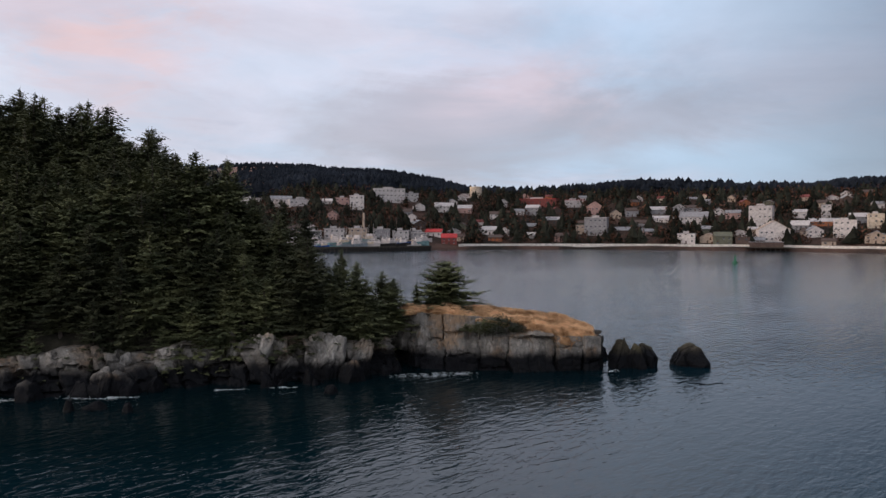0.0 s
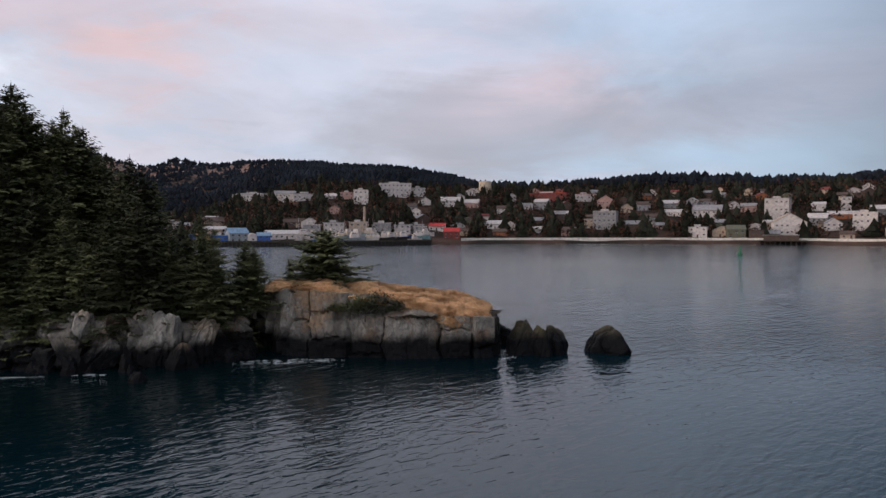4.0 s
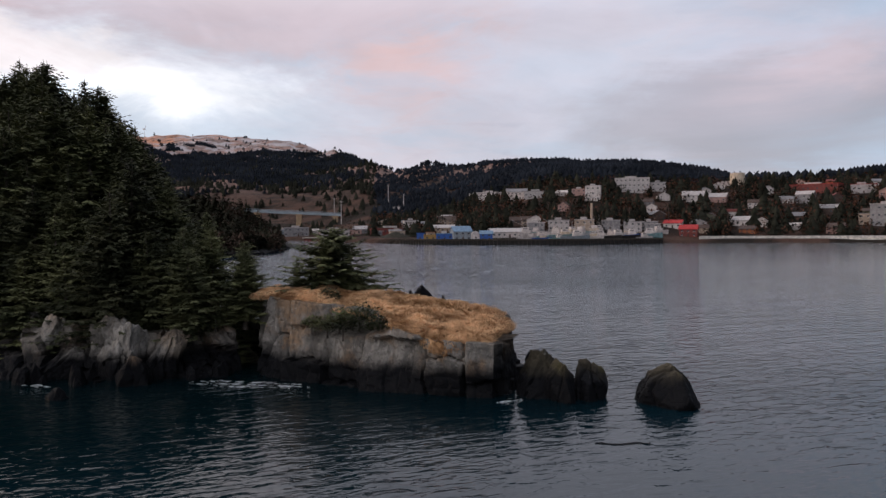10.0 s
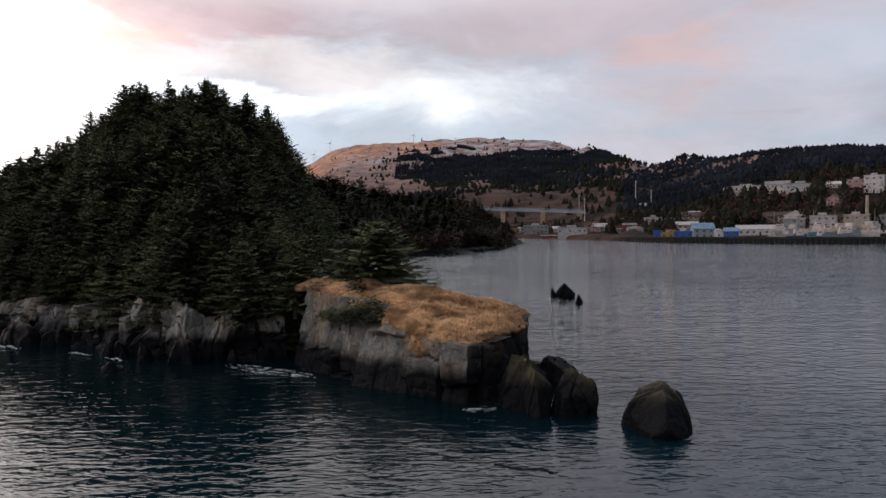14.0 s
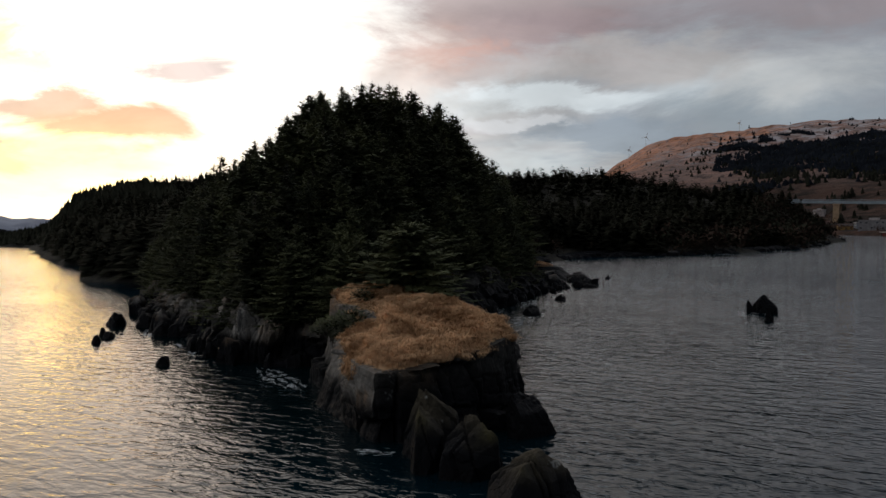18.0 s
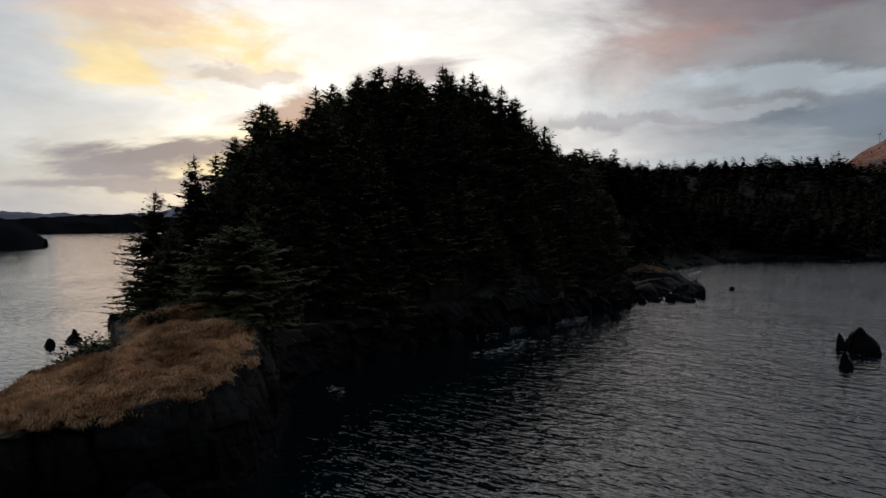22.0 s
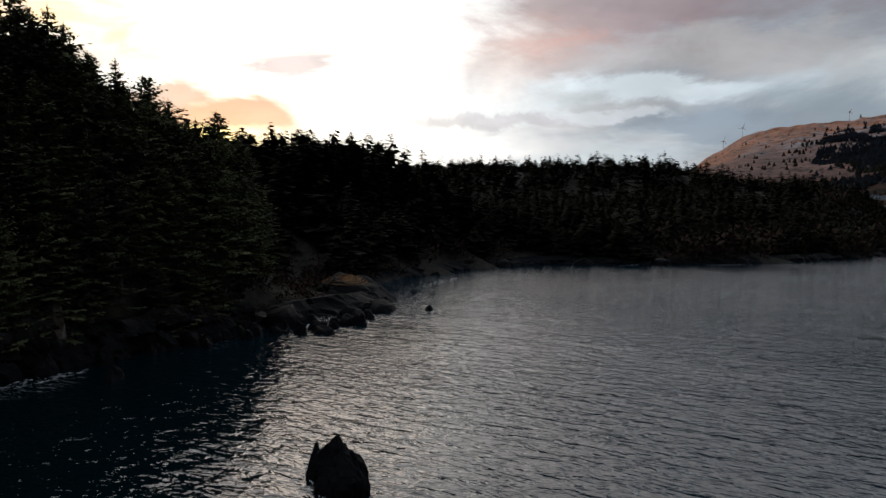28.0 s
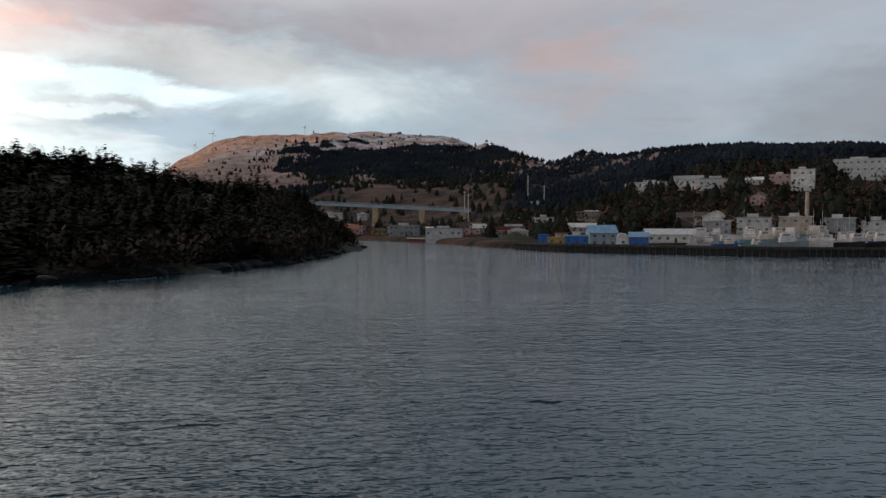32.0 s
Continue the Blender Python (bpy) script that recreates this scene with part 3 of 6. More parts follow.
south = smooth_line([(-62, 57), (-39, 58.8), (-30, 60.3), (-24, 62), (-13, 63.6), (-8.4, 65.8), (-6.6, 68.2), (-5.4, 70.4)], 0.22)[::-1]
hs = np.array([2.3 + 2.0 * (0.5 + 0.5 * fbm(x * 0.16, y * 0.16, 5)) - 0.5 * max(0.0, 1 - abs(x + 6) / 3) for x, y in south])
tagged(cliff("rock_shore", south, hs, np.full(len(south), 2.3), M_SHORE, 3.0, 32, 1.5, (1.2, 2.8), (1.2, 3.4), 2.4, 0.35, crack=0.55), "grey jointed rock shore with black tide band", "rock", kind="structure")
tip = smooth_line([(-7.5, 74.5), (-5.2, 72.2), (-4.3, 70.8), (-3.7, 69.8), (-2.4, 69.1), (1, 68.4), (6.3, 67.6), (10.4, 67.3), (11, 67.2), (14.4, 67.5), (15.0, 67.9), (15.6, 70.4), (15.2, 73.4), (14.2, 75.6), (12.7, 77.6), (9, 78.9), (2, 78.6), (-5, 77.2)], 0.13)[::-1]
ht = np.array([float(headland_top(max(x, -4.5), y)) - 0.22 for x, y in tip])
# east and north sides of the headland carry painted shade, not another rock
tagged(cliff("rock_headland", tip, ht, np.full(len(tip), 1.0), M_ROCK, 11.0, 50, 0.9, (1.5, 6.2), (1.9, 4.6), 1.5, 0.08, mossy_ledge, 0.46, (M_SHADEROCK, lambda x, y: x + 0.35 * (y - 68) > 14.5 or y > 75)), "grey columnar rock headland, rust-stained, wet below", "rock", kind="structure")
north = smooth_line([(-4, 76.9), (-13, 81.0), (-21, 87), (-28, 95), (-36, 103), (-43, 110.5), (-52, 119)], 0.3)[::-1]
hn = np.array([2.2 + 1.6 * (0.5 + 0.5 * fbm(x * 0.15, y * 0.15, 9)) + 2.2 * max(0, 1 - abs(x + 33) / 6) for x, y in north])
# wall under the spruces takes the rock with shade in its colour
tagged(cliff("rock_shore", north, hn, np.full(len(north), 2.0), M_SHADEROCK, 7.0, 20, 1.3, slant=0.2), "rock shore below the spruces, shade in its dark colour", "rock", kind="structure")
bay = smooth_line([(-52, 119), (-60.5, 126), (-65, 132), (-73, 135), (-84, 134.5), (-96, 136), (-112, 149), (-126, 164), (-142, 184), (-130, 210), (-128, 234), (-145, 292), (-178, 345), (-215, 400)], 0.9)[::-1]
hb = np.array([0.9 + 1.3 * (0.5 + 0.5 * fbm(x * 0.06, y * 0.06, 2)) for x, y in bay])
# bay wall uses the same shade-coloured rock
tagged(cliff("rock_shore", bay, hb, np.full(len(bay), 2.5), M_SHADEROCK, 1.0, 9, 1.1, (3, 7), (0.8, 2.0)), "low rock shore of the bay, shade in its dark colour", "rock", kind="structure")

# ---------- far shore, town slope and mountain ----------
CX, CY = 20.0, 20.0
shore_r = table([(-75, 330), (-60, 350), (-45, 400), (-35, 455), (-24, 470), (-10, 462), (-2, 445), (4, 420), (9, 405), (15, 412), (20, 425), (25, 470), (30, 560), (36, 640), (42, 690), (55, 800), (70, 1000)])
ridge_r = table([(-75, 1000), (-20, 1000), (0, 950), (10, 1000), (22, 1150), (26, 1500), (30, 2000), (36, 2300), (60, 2600), (70, 2600)])
ridge_e = table([(-75, 0.05), (-45, 0.058), (-35, 0.0592), (-32, 0.0608), (-29, 0.0588), (-24.6, 0.0633), (-21.8, 0.0675), (-17, 0.066), (-14.4, 0.0628), (-10.9, 0.053), (-8.5, 0.05), (-5.6, 0.053), (-3.4, 0.060), (-1.6, 0.072),
                 (1.8, 0.083), (4.3, 0.088), (6.6, 0.0875), (10.5, 0.093), (15.5, 0.092), (19.1, 0.085), (21.6, 0.087), (23.9, 0.0815), (24.5, 0.085), (26.6, 0.0955), (28, 0.106), (29.9, 0.110), (32.2, 0.118), (35.9, 0.123), (39.6, 0.1235),
                 (42.3, 0.122), (44.1, 0.121), (45.9, 0.121), (47.5, 0.118), (48.8, 0.112), (50.2, 0.101), (51.3, 0.090), (52.3, 0.079), (53.5, 0.060), (55, 0.036), (57, 0.015), (60, 0.02), (70, 0.0)])
slope_town = table([(-30, -3), (0, -0.5), (3, 1.6), (9, 2.4), (25, 4.5), (45, 8), (80, 15), (130, 27), (180, 38), (240, 46), (330, 52)])
slope_flat = table([(-30, -3), (0, -0.5), (3, 2.0), (10, 3), (60, 4), (120, 7), (180, 12), (300, 22), (420, 40)])


def far_height(x, y):
    """Height of the far shore's ground."""
    dx, dy = x - CX, y - CY
    r, b = math.hypot(dx, dy), math.degrees(math.atan2(-dx, dy))
    s = r - shore_r(b) + 5 * noise.noise((b * 0.35, 0.5, 0))
    m = min(1.0, max(0.0, (b - 12) / 9))
    low = slope_town(min(s, 330)) * (1 - m) + slope_flat(min(s, 420)) * m
    top = ridge_e(b) * ridge_r(b) + 10
    s2 = ridge_r(b) - shore_r(b)
    f = min(1.0, max(0.0, (s - 240) / max(s2 - 240, 60)))
    z = low + (top - low) * f ** (1.0 + 0.25 * m) if f < 1 else top - (s - s2) * 0.12
    if f > 0:
        z += fbm(x * 0.006, y * 0.006, 1.0) * 9 * math.sin(math.pi * min(1, f)) * (1 + m) + m * f * (12 * fbm(x * 0.004, y * 0.004, 6.0) + 9 * fbm(x * 0.015, y * 0.015, 2.0) + 4 * abs(fbm(x * 0.04, y * 0.04, 2.0)))
    return z


bs_far = np.arange(-72, 66, 0.5)
ss_far = [-25, -8, 0, 2, 4, 9, 17, 25, 35, 45, 60, 80, 105, 130, 155, 180, 210, 240, 285, 330, 400, 480, 570, 620, 680, 740, 800, 870, 950, 1030, 1120, 1210, 1300, 1400, 1500, 1610, 1720, 1830, 1950, 2300]
far_v = []
for b in bs_far:
    sb, rb = shore_r(b), ridge_r(b)
    for s in ss_far:
        r = sb + s * (1 if s < 300 else 300 / s + (1 - 300 / s) * max(0.35, (rb - sb) / 1500))
        x, y = CX - r * math.sin(radians(b)), CY + r * math.cos(radians(b))
        far_v.append((x, y, far_height(x, y)))


def slope_material():
    m = bpy.data.materials.new("far_slope")
    m.use_nodes = True
    n = Nodes(m.node_tree)
    bs = m.node_tree.nodes["Principled BSDF"]
    pos = n.put("ShaderNodeNewGeometry").outputs["Position"]
    z = n.put("ShaderNodeSeparateXYZ", {0: pos}).outputs[2]
    a, b = n.noise(pos, 0.011, 6.0, 0.65, 0.5), n.noise(pos, 0.05, 5.0, 0.7)
    low = n.mix(n.step(n.noise(pos, 0.03, 5.0, 0.6), 0.4, 0.6), (0.028, 0.022, 0.018), (0.085, 0.050, 0.038))
    east = n.put("ShaderNodeSeparateXYZ", {0: pos}).outputs[0]
    flank = n.step(n.math("ADD", east, n.math("MULTIPLY", a, 600.0)), -1230, -1000)
    hill = n.mix(n.step(a, 0.42, 0.58), (0.38, 0.225, 0.18), (0.26, 0.175, 0.15))
    # west flank: dead grass, with the low sun's orange glow put into its colour
    hill = n.mix(flank, n.mix(n.step(a, 0.4, 0.62), (0.62, 0.28, 0.16), (0.46, 0.22, 0.135)), hill)
    hill = n.mix(n.step(b, 0.48, 0.64), hill, (0.07, 0.055, 0.05))
    c = n.mix(n.step(z, 40, 110), low, hill)
    snow = n.math("MULTIPLY", n.step(n.math("ADD", z, n.math("MULTIPLY", n.math("SUBTRACT", b, 0.5), 260)), 130, 215), n.step(n.noise(pos, 0.02, 6.0, 0.7), 0.42, 0.60))
    snow = n.math("MULTIPLY", snow, n.step(flank, 0.0, 1.0, 0.35, 1.0))
    c = n.mix(n.math("MULTIPLY", snow, 0.72), c, (0.60, 0.56, 0.57))
    m.node_tree.links.new(c, bs.inputs["Base Color"])
    bs.inputs["Roughness"].default_value, bs.inputs["Specular IOR Level"].default_value = 0.95, 0.05
    bp = n.put("ShaderNodeBump", {"Strength": 1.0, "Distance": 9.0, "Height": n.math("ADD", a, b)})
    m.node_tree.links.new(bp.outputs[0], bs.inputs["Normal"])
    return m


M_SLOPE = slope_material()
tagged(mesh_ob("ground", far_v, [tuple(reversed(f)) for f in grid_faces(len(bs_far), len(ss_far))], M_SLOPE, smooth=True), "town slope rising to a brown snow-dusted mountain", "hillside", kind="structure")


def ridge_backdrop(name, r, rows, mat, label, seed):
    """A distant island or mountain as a solid ridge along a bearing range."""
    e = table(rows)
    bb = np.arange(rows[0][0], rows[-1][0], 0.25)
    verts = []
    for b in bb:
        top = e(b) * r * (1 + 0.08 * fbm(b * 0.9, seed, 0)) + (r * 0.0016 * fbm(b * 1.9, seed, 3))
        for q, (dr, f) in enumerate(((0, -0.02), (0.01, 0.35), (0.05, 0.8), (0.1, 1.0), (0.25, 0.0))):
            rr = r * (1 + dr)
            verts.append((CX + 20 - rr * math.sin(radians(b)), 65 + rr * math.cos(radians(b)), max(-3, top * f) if f > 0 else -3))
    return tagged(mesh_ob(name, verts, grid_faces(len(bb), 5), mat, smooth=True), label, "mountain", kind="structure")


# distance haze is painted in as the mountain's pale blue
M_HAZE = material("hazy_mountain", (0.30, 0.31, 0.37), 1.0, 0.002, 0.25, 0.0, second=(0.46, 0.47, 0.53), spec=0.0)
M_ISLE = material("far_isle", (0.016, 0.016, 0.018), 1.0, 0.01, 0.4, 0.0, spec=0.0)
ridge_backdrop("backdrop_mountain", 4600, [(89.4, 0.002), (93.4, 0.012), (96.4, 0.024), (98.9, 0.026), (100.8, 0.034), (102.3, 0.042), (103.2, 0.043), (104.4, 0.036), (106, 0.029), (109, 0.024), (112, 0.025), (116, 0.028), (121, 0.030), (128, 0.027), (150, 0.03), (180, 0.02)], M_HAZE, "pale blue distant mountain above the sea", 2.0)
ridge_backdrop("backdrop_isle", 2600, [(98, 0.004), (100, 0.016), (103, 0.02), (106, 0.022), (109, 0.026), (112, 0.024), (116, 0.02), (122, 0.027), (128, 0.02), (140, 0.02), (160, 0.012)], M_ISLE, "low dark wooded island on the horizon", 5.0)
ridge_backdrop("backdrop_isle", 480, [(112.2, 0.01), (114, 0.035), (117, 0.05), (122, 0.055), (130, 0.05), (150, 0.04)], M_ISLE, "dark wooded islet out at sea", 8.0)

# ---------- spruces ----------
def spruce_mesh(H, R, seed, bare=0.10, dens=1.0, power=0.74):
    """Crown of a spruce: whorls of drooping boughs, each with two rows of twigs."""
    rnd = random.Random(seed)
    V, F = [], []
    z = H * bare
    while z < H * 0.985:
        f = z / H
        prof = (1 - f) ** power * (1.0 if f > 0.2 else 0.75 + 1.25 * f)
        young = min(1.0, (1 - f) * H / 2.5)
        for _ in range(rnd.choice((3, 4, 4, 5))):
            L = max(0.12, R * prof * rnd.uniform(0.85 - 0.35 * young, 1.05 + 0.2 * young))
            az, lift = rnd.uniform(0, 2 * math.pi), rnd.uniform(-0.42, 0.08) * young + 0.55 * f * f
            ca, sa = math.cos(az), math.sin(az)
            z0 = z + rnd.uniform(-0.35, 0.35) * young
            n = max(3, int(L / 0.15 * dens))
            for k in range(n + 1):
                s = k / n
                o, zz = L * s, z0 + lift * L * s + 0.16 * L * s * s
                w = (0.30 * min(1.0, 0.3 + L * 0.8) + 0.46 * (1 - s) * min(L, 2.6) / 2) * rnd.uniform(0.5, 1.05)
                for side in ((-1, 1) if k < n else (0,)):
                    da = side * rnd.uniform(0.6, 1.1)
                    c2, s2 = math.cos(az + da), math.sin(az + da)
                    tx, ty, tz = o * ca + c2 * w, o * sa + s2 * w, zz - rnd.uniform(-0.25, 0.60) * w
                    wid = 0.23 * w + 0.02
                    px, py = -s2 * wid, c2 * wid
                    mx, my, mz = o * ca + c2 * w * 0.45, o * sa + s2 * w * 0.45, zz - 0.03
                    i = len(V)
                    pz = rnd.uniform(-0.7, 0.7) * wid
                    V += [(o * ca, o * sa, zz), (mx + px, my + py, mz + pz), (tx, ty, tz), (mx - px, my - py, mz - pz)]
                    F.append((i, i + 1, i + 2, i + 3))
            if L > 0.8:
                i = len(V)
                V += [(0, 0, z0 + 0.05), (0, 0, z0 - 0.05), (L * 0.9 * ca, L * 0.9 * sa, z0 + lift * L * 0.9 + 0.13 * L)]
                F.append((i, i + 1, i + 2))
        z += rnd.uniform(0.10, 0.22) * (1.0 if H > 6 else 0.7)
    for a in (0.0, 1.57):
        i = len(V)
        V += [(0.05 * math.cos(a), 0.05 * math.sin(a), H * 0.93), (0, 0, H * 1.03), (-0.05 * math.cos(a), -0.05 * math.sin(a), H * 0.93)]
        F.append((i, i + 1, i + 2))
    return V, F


def trunk_mesh(H, r):
    V, F = [], []
    for j, f in enumerate((0, 0.04, 0.3, 0.6, 0.9, 1.0)):
        rr = r * (1.5 if j == 0 else 1 - 0.93 * f)
        V += [(rr * math.cos(a * math.pi / 4) + 0.1 * math.sin(f * 5), rr * math.sin(a * math.pi / 4), f * H - (0.8 if j == 0 else 0)) for a in range(8)]
    for j in range(5):
        F += [(j * 8 + a, j * 8 + (a + 1) % 8, j * 8 + 8 + (a + 1) % 8, j * 8 + 8 + a) for a in range(8)]
    return V, F


def spruce(H, R, seed, label, bare=0.10, dens=1.0, power=0.74):
    root = tagged(new("spruce"), label, "tree", "spruces on the island")
    v, f = trunk_mesh(H, 0.017 * H + 0.03)
    mesh_ob("trunk", v, f, M_BARK, root)
    v, f = spruce_mesh(H, R, seed, bare, dens, power)
    mesh_ob("crown", v, f, M_NEEDLE, root)
    return root


KINDS = [spruce(12.0, 3.5, 1, "tall dark green spruce on the island slope"),
         spruce(13.0, 3.2, 2, "tall dark green spruce with a narrow crown", 0.16),
         spruce(11.0, 3.7, 3, "broad dark green spruce with drooping boughs"),
         spruce(12.5, 2.9, 4, "slender dark spruce with a bare lower trunk", 0.30),
         spruce(9.0, 3.1, 5, "bushy green spruce above the rocks", 0.05),
         spruce(10.0, 2.8, 6, "dark spruce with gaps between the boughs", 0.2, 0.8),
         spruce(6.0, 3.1, 7, "low wind-shaped spruce with wide spreading boughs", 0.04, 1.2, 0.62)]
KIND_H = [12.0, 13.0, 11.0, 12.5, 9.0, 10.0, 6.0]
used = [False] * len(KINDS)


def plant(kind, x, y, h, z=None, turn=0.0, wide=1.0):
    s = h / KIND_H[kind]
    m = pose(x, y, (height(x, y) if z is None else z) - 0.15, 0, 0, turn) @ Matrix.Diagonal((s * wide, s * wide, s, 1))
    ob = copy_thing(KINDS[kind], Matrix()) if used[kind] else KINDS[kind]
    used[kind] = True
    ob.matrix_basis = m
    return ob


rnd = random.Random(5)
plant(6, -0.7, 75.6, 5.6, 5.2, 20, 1.75)
plant(4, -3.9, 75.3, 3.4, 5.0, 80, 0.9)
plant(4, -10.0, 69.3, 7.6, 3.2, 130, 1.1)
plant(0, -38.7, 101.6, 12.5, None, 10, 1.0)
plant(1, -31, 63.9, 10.0, None, 200, 1.2)
plant(2, -8.2, 72.0, 7.0, None, 40, 1.2)
plant(4, -12.5, 68.3, 8.0, None, 90, 1.2)
plant(0, -14.6, 66.9, 11.8, None, 140, 1.35)
plant(1, -15.2, 69.6, 12.2, None, 250, 1.35)
plant(4, -18.5, 66.3, 8.5, None, 10, 1.2)
plant(2, -8.6, 74.6, 6.6, None, 220, 1.2)
plant(0, -12.0, 74.5, 8.5, None, 270, 1.1)
plant(1, -15.5, 71.5, 10.0, None, 300, 1.1)
plant(2, -6.4, 71.8, 5.8, 3.4, 300, 1.55)
plant(4, -9.0, 68.6, 6.4, 2.9, 20, 1.5)
plant(2, -7.6, 73.6, 6.2, 3.6, 120, 1.4)
spots = [(-6.4, 71.8), (-9.0, 68.6), (-7.6, 73.6), (-1.8, 77.0), (-5.4, 77.6), (-10.5, 69.5), (-38.7, 101.6), (-31, 63.9), (-8.2, 72.0), (-12.5, 68.3), (-14.6, 66.9), (-15.2, 69.6), (-18.5, 66.3), (-8.6, 75.2), (-12.0, 74.5), (-15.5, 71.5)]
for _ in range(9000):
    x, y = rnd.uniform(-76, -6), rnd.uniform(58, 126)
    if any((x - a) ** 2 + (y - c) ** 2 < 2.2 ** 2 for a, c in spots):
        continue
    d = float(inside_distance(np.array([x]), np.array([y]))[0])
    if d < 2.6 or (x > -12 and d < 4.5):
        continue
    if x < -46 and y > 118:
        continue
    spots.append((x, y))
    edge = min(1.0, d / 9)
    h = (6.8 + 5.7 * edge) * rnd.uniform(0.78, 1.12)
    if x > -16:
        h *= 0.75
    if x > -46 and y > 80:
        h *= 1.02
    if x < -30 and y < 76:
        h *= 0.92
    if -30 < x < -16 and y < 72:
        h *= 0.86
    if x < -50 and 70 < y < 100:
        h *= 1.05
    if y > 96:
        h *= 1.13 if x < -44 else 0.93
    plant(rnd.choice((0, 0, 1, 2, 3, 5, 4) if edge > 0.6 else (4, 2, 4, 0, 5)), x, y, h, None, rnd.uniform(0, 360), rnd.uniform(1.1, 1.55))
    if len(spots) > 400:
        break


def conifers(name, places, mat, label, category="wood", wobble=0.25, sides=6):
    """Many small far conifers joined: tiers of ragged cones."""
    V, F = [], []
    rn = random.Random(len(places))
    for x, y, z, h, r in places:
        for k, (z0, z1, rr) in enumerate(((0.05, 0.55, 1.0), (0.3, 0.8, 0.72), (0.58, 1.0, 0.45))):
            i = len(V)
            ph = rn.uniform(0, 6)
            for q in range(sides):
                a = ph + q * 2 * math.pi / sides
                w = r * rr * rn.uniform(1 - wobble, 1 + wobble)
                V.append((x + w * math.cos(a), y + w * math.sin(a), z + h * (z0 + rn.uniform(-0.05, 0.05))))
            V.append((x + rn.uniform(-.1, .1) * r, y, z + h * z1))
            F += [(i + q, i + (q + 1) % sides, i + sides) for q in range(sides)]
    return tagged(mesh_ob(name, V, F, mat), label, category, kind="stuff")


def young_woods(name, places, mat, label, category="wood", boughs=6, gap=(0.035, 0.06)):
    """Joined conifers with whorls of single drooping boughs, ragged against the sky."""
    V, F = [], []
    rn = random.Random(len(places) + 3)
    for x, y, z, h, r in places:
        f = 0.06
        while f < 0.97:
            L0 = r * (1 - f) ** 0.52
            for _ in range(boughs):
                a, L = rn.uniform(0, 6.283), L0 * rn.uniform(0.6, 1.25) + 0.1
                ca, sa, z0 = math.cos(a), math.sin(a), z + h * f + rn.uniform(-0.2, 0.2)
                w, dz = L * 0.36 + 0.05, L * rn.uniform(-0.35, 0.1)
                i = len(V)
                V += [(x, y, z0), (x + ca * L * 0.6 - sa * w, y + sa * L * 0.6 + ca * w, z0 + dz * 0.6 - 0.1), (x + ca * L, y + sa * L, z0 + dz), (x + ca * L * 0.6 + sa * w, y + sa * L * 0.6 - ca * w, z0 + dz * 0.4)]
                F.append((i, i + 1, i + 2, i + 3))
            f += rn.uniform(*gap)
        i = len(V)
        V += [(x - 0.12, y, z + h * 0.85), (x + 0.12, y, z + h * 0.85), (x, y, z + h)]
        F.append((i, i + 1, i + 2))
    return tagged(mesh_ob(name, V, F, mat), label, category, kind="stuff")


def bushes(name, places, mat, label, category="bushes", leaves=46):
    """Joined bushes and bare crowns: many small sprays filling a lumpy outline."""
    V, F = [], []
    rn = random.Random(len(places) + 5)
    for x, y, z, h, r in places:
        for _ in range(leaves):
            a, q, f = rn.uniform(0, 6.283), rn.random() ** 0.5, rn.random()
            ww = r * q * (0.55 + 0.9 * f * (1 - f) * 2) * rn.uniform(0.8, 1.15)
            cx, cy, cz = x + ww * math.cos(a), y + ww * math.sin(a), z + h * f * (1 - 0.35 * q * q)
            L, az, el = r * rn.uniform(0.2, 0.48), a + rn.uniform(-1, 1), rn.uniform(-0.2, 1.3)
            dx, dy, dz = L * math.cos(az) * math.cos(el), L * math.sin(az) * math.cos(el), L * math.sin(el)
            px, py = -math.sin(az) * L * 0.36, math.cos(az) * L * 0.36
            i = len(V)
            V += [(cx, cy, cz), (cx + dx * 0.5 + px, cy + dy * 0.5 + py, cz + dz * 0.4), (cx + dx, cy + dy, cz + dz), (cx + dx * 0.5 - px, cy + dy * 0.5 - py, cz + dz * 0.6)]
            F.append((i, i + 1, i + 2, i + 3))
    return tagged(mesh_ob(name, V, F, mat), label, category, kind="stuff")


rnd = random.Random(8)
pts = []
while len(pts) < 9500:
    u = rnd.random()
    x, y = (rnd.uniform(-230, -70), rnd.uniform(30, 300)) if u < 0.32 else (rnd.uniform(-720, -150), rnd.uniform(-40, 560))
    pts.append((x, y))
pa = np.array(pts)
dd, zz = inside_distance(pa[:, 0], pa[:, 1]), land(pa[:, 0], pa[:, 1])
woods = [(x, y, z - 0.5, (1.4 if -118 < x and y < 124 else 1.0) * (rnd.uniform(5.5, 11) if rnd.random() < 0.8 else rnd.uniform(10, 13.5)) * min(1, 0.5 + d / 30), rnd.uniform(2.6, 4.8)) for (x, y), d, z in zip(pts, dd, zz) if d > 4 and not (x > -112 and 118 + 0.17 * (-62 - x) < y < 131.5) and not (x > -98 and y > 128) and not (x > -200 and 215 < y < 380 and rnd.random() < 0.6)]
young_woods("woods", [w for w in woods if w[0] > -260], M_BAYTREE, "dark spruce woods round the bay of the island")
young_woods("woods", [(x, y, z, h * (1.06 if i % 9 == 0 else 0.97 - 0.08 * (i % 3)), r * 1.2) for i, (x, y, z, h, r) in enumerate(w for w in woods if w[0] <= -260)], M_BAYTREE, "dark spruce woods covering the far side of the island", boughs=5, gap=(0.06, 0.10))
pts = [(rnd.uniform(-1500, -560), rnd.uniform(-200, 420)) for _ in range(2600)]
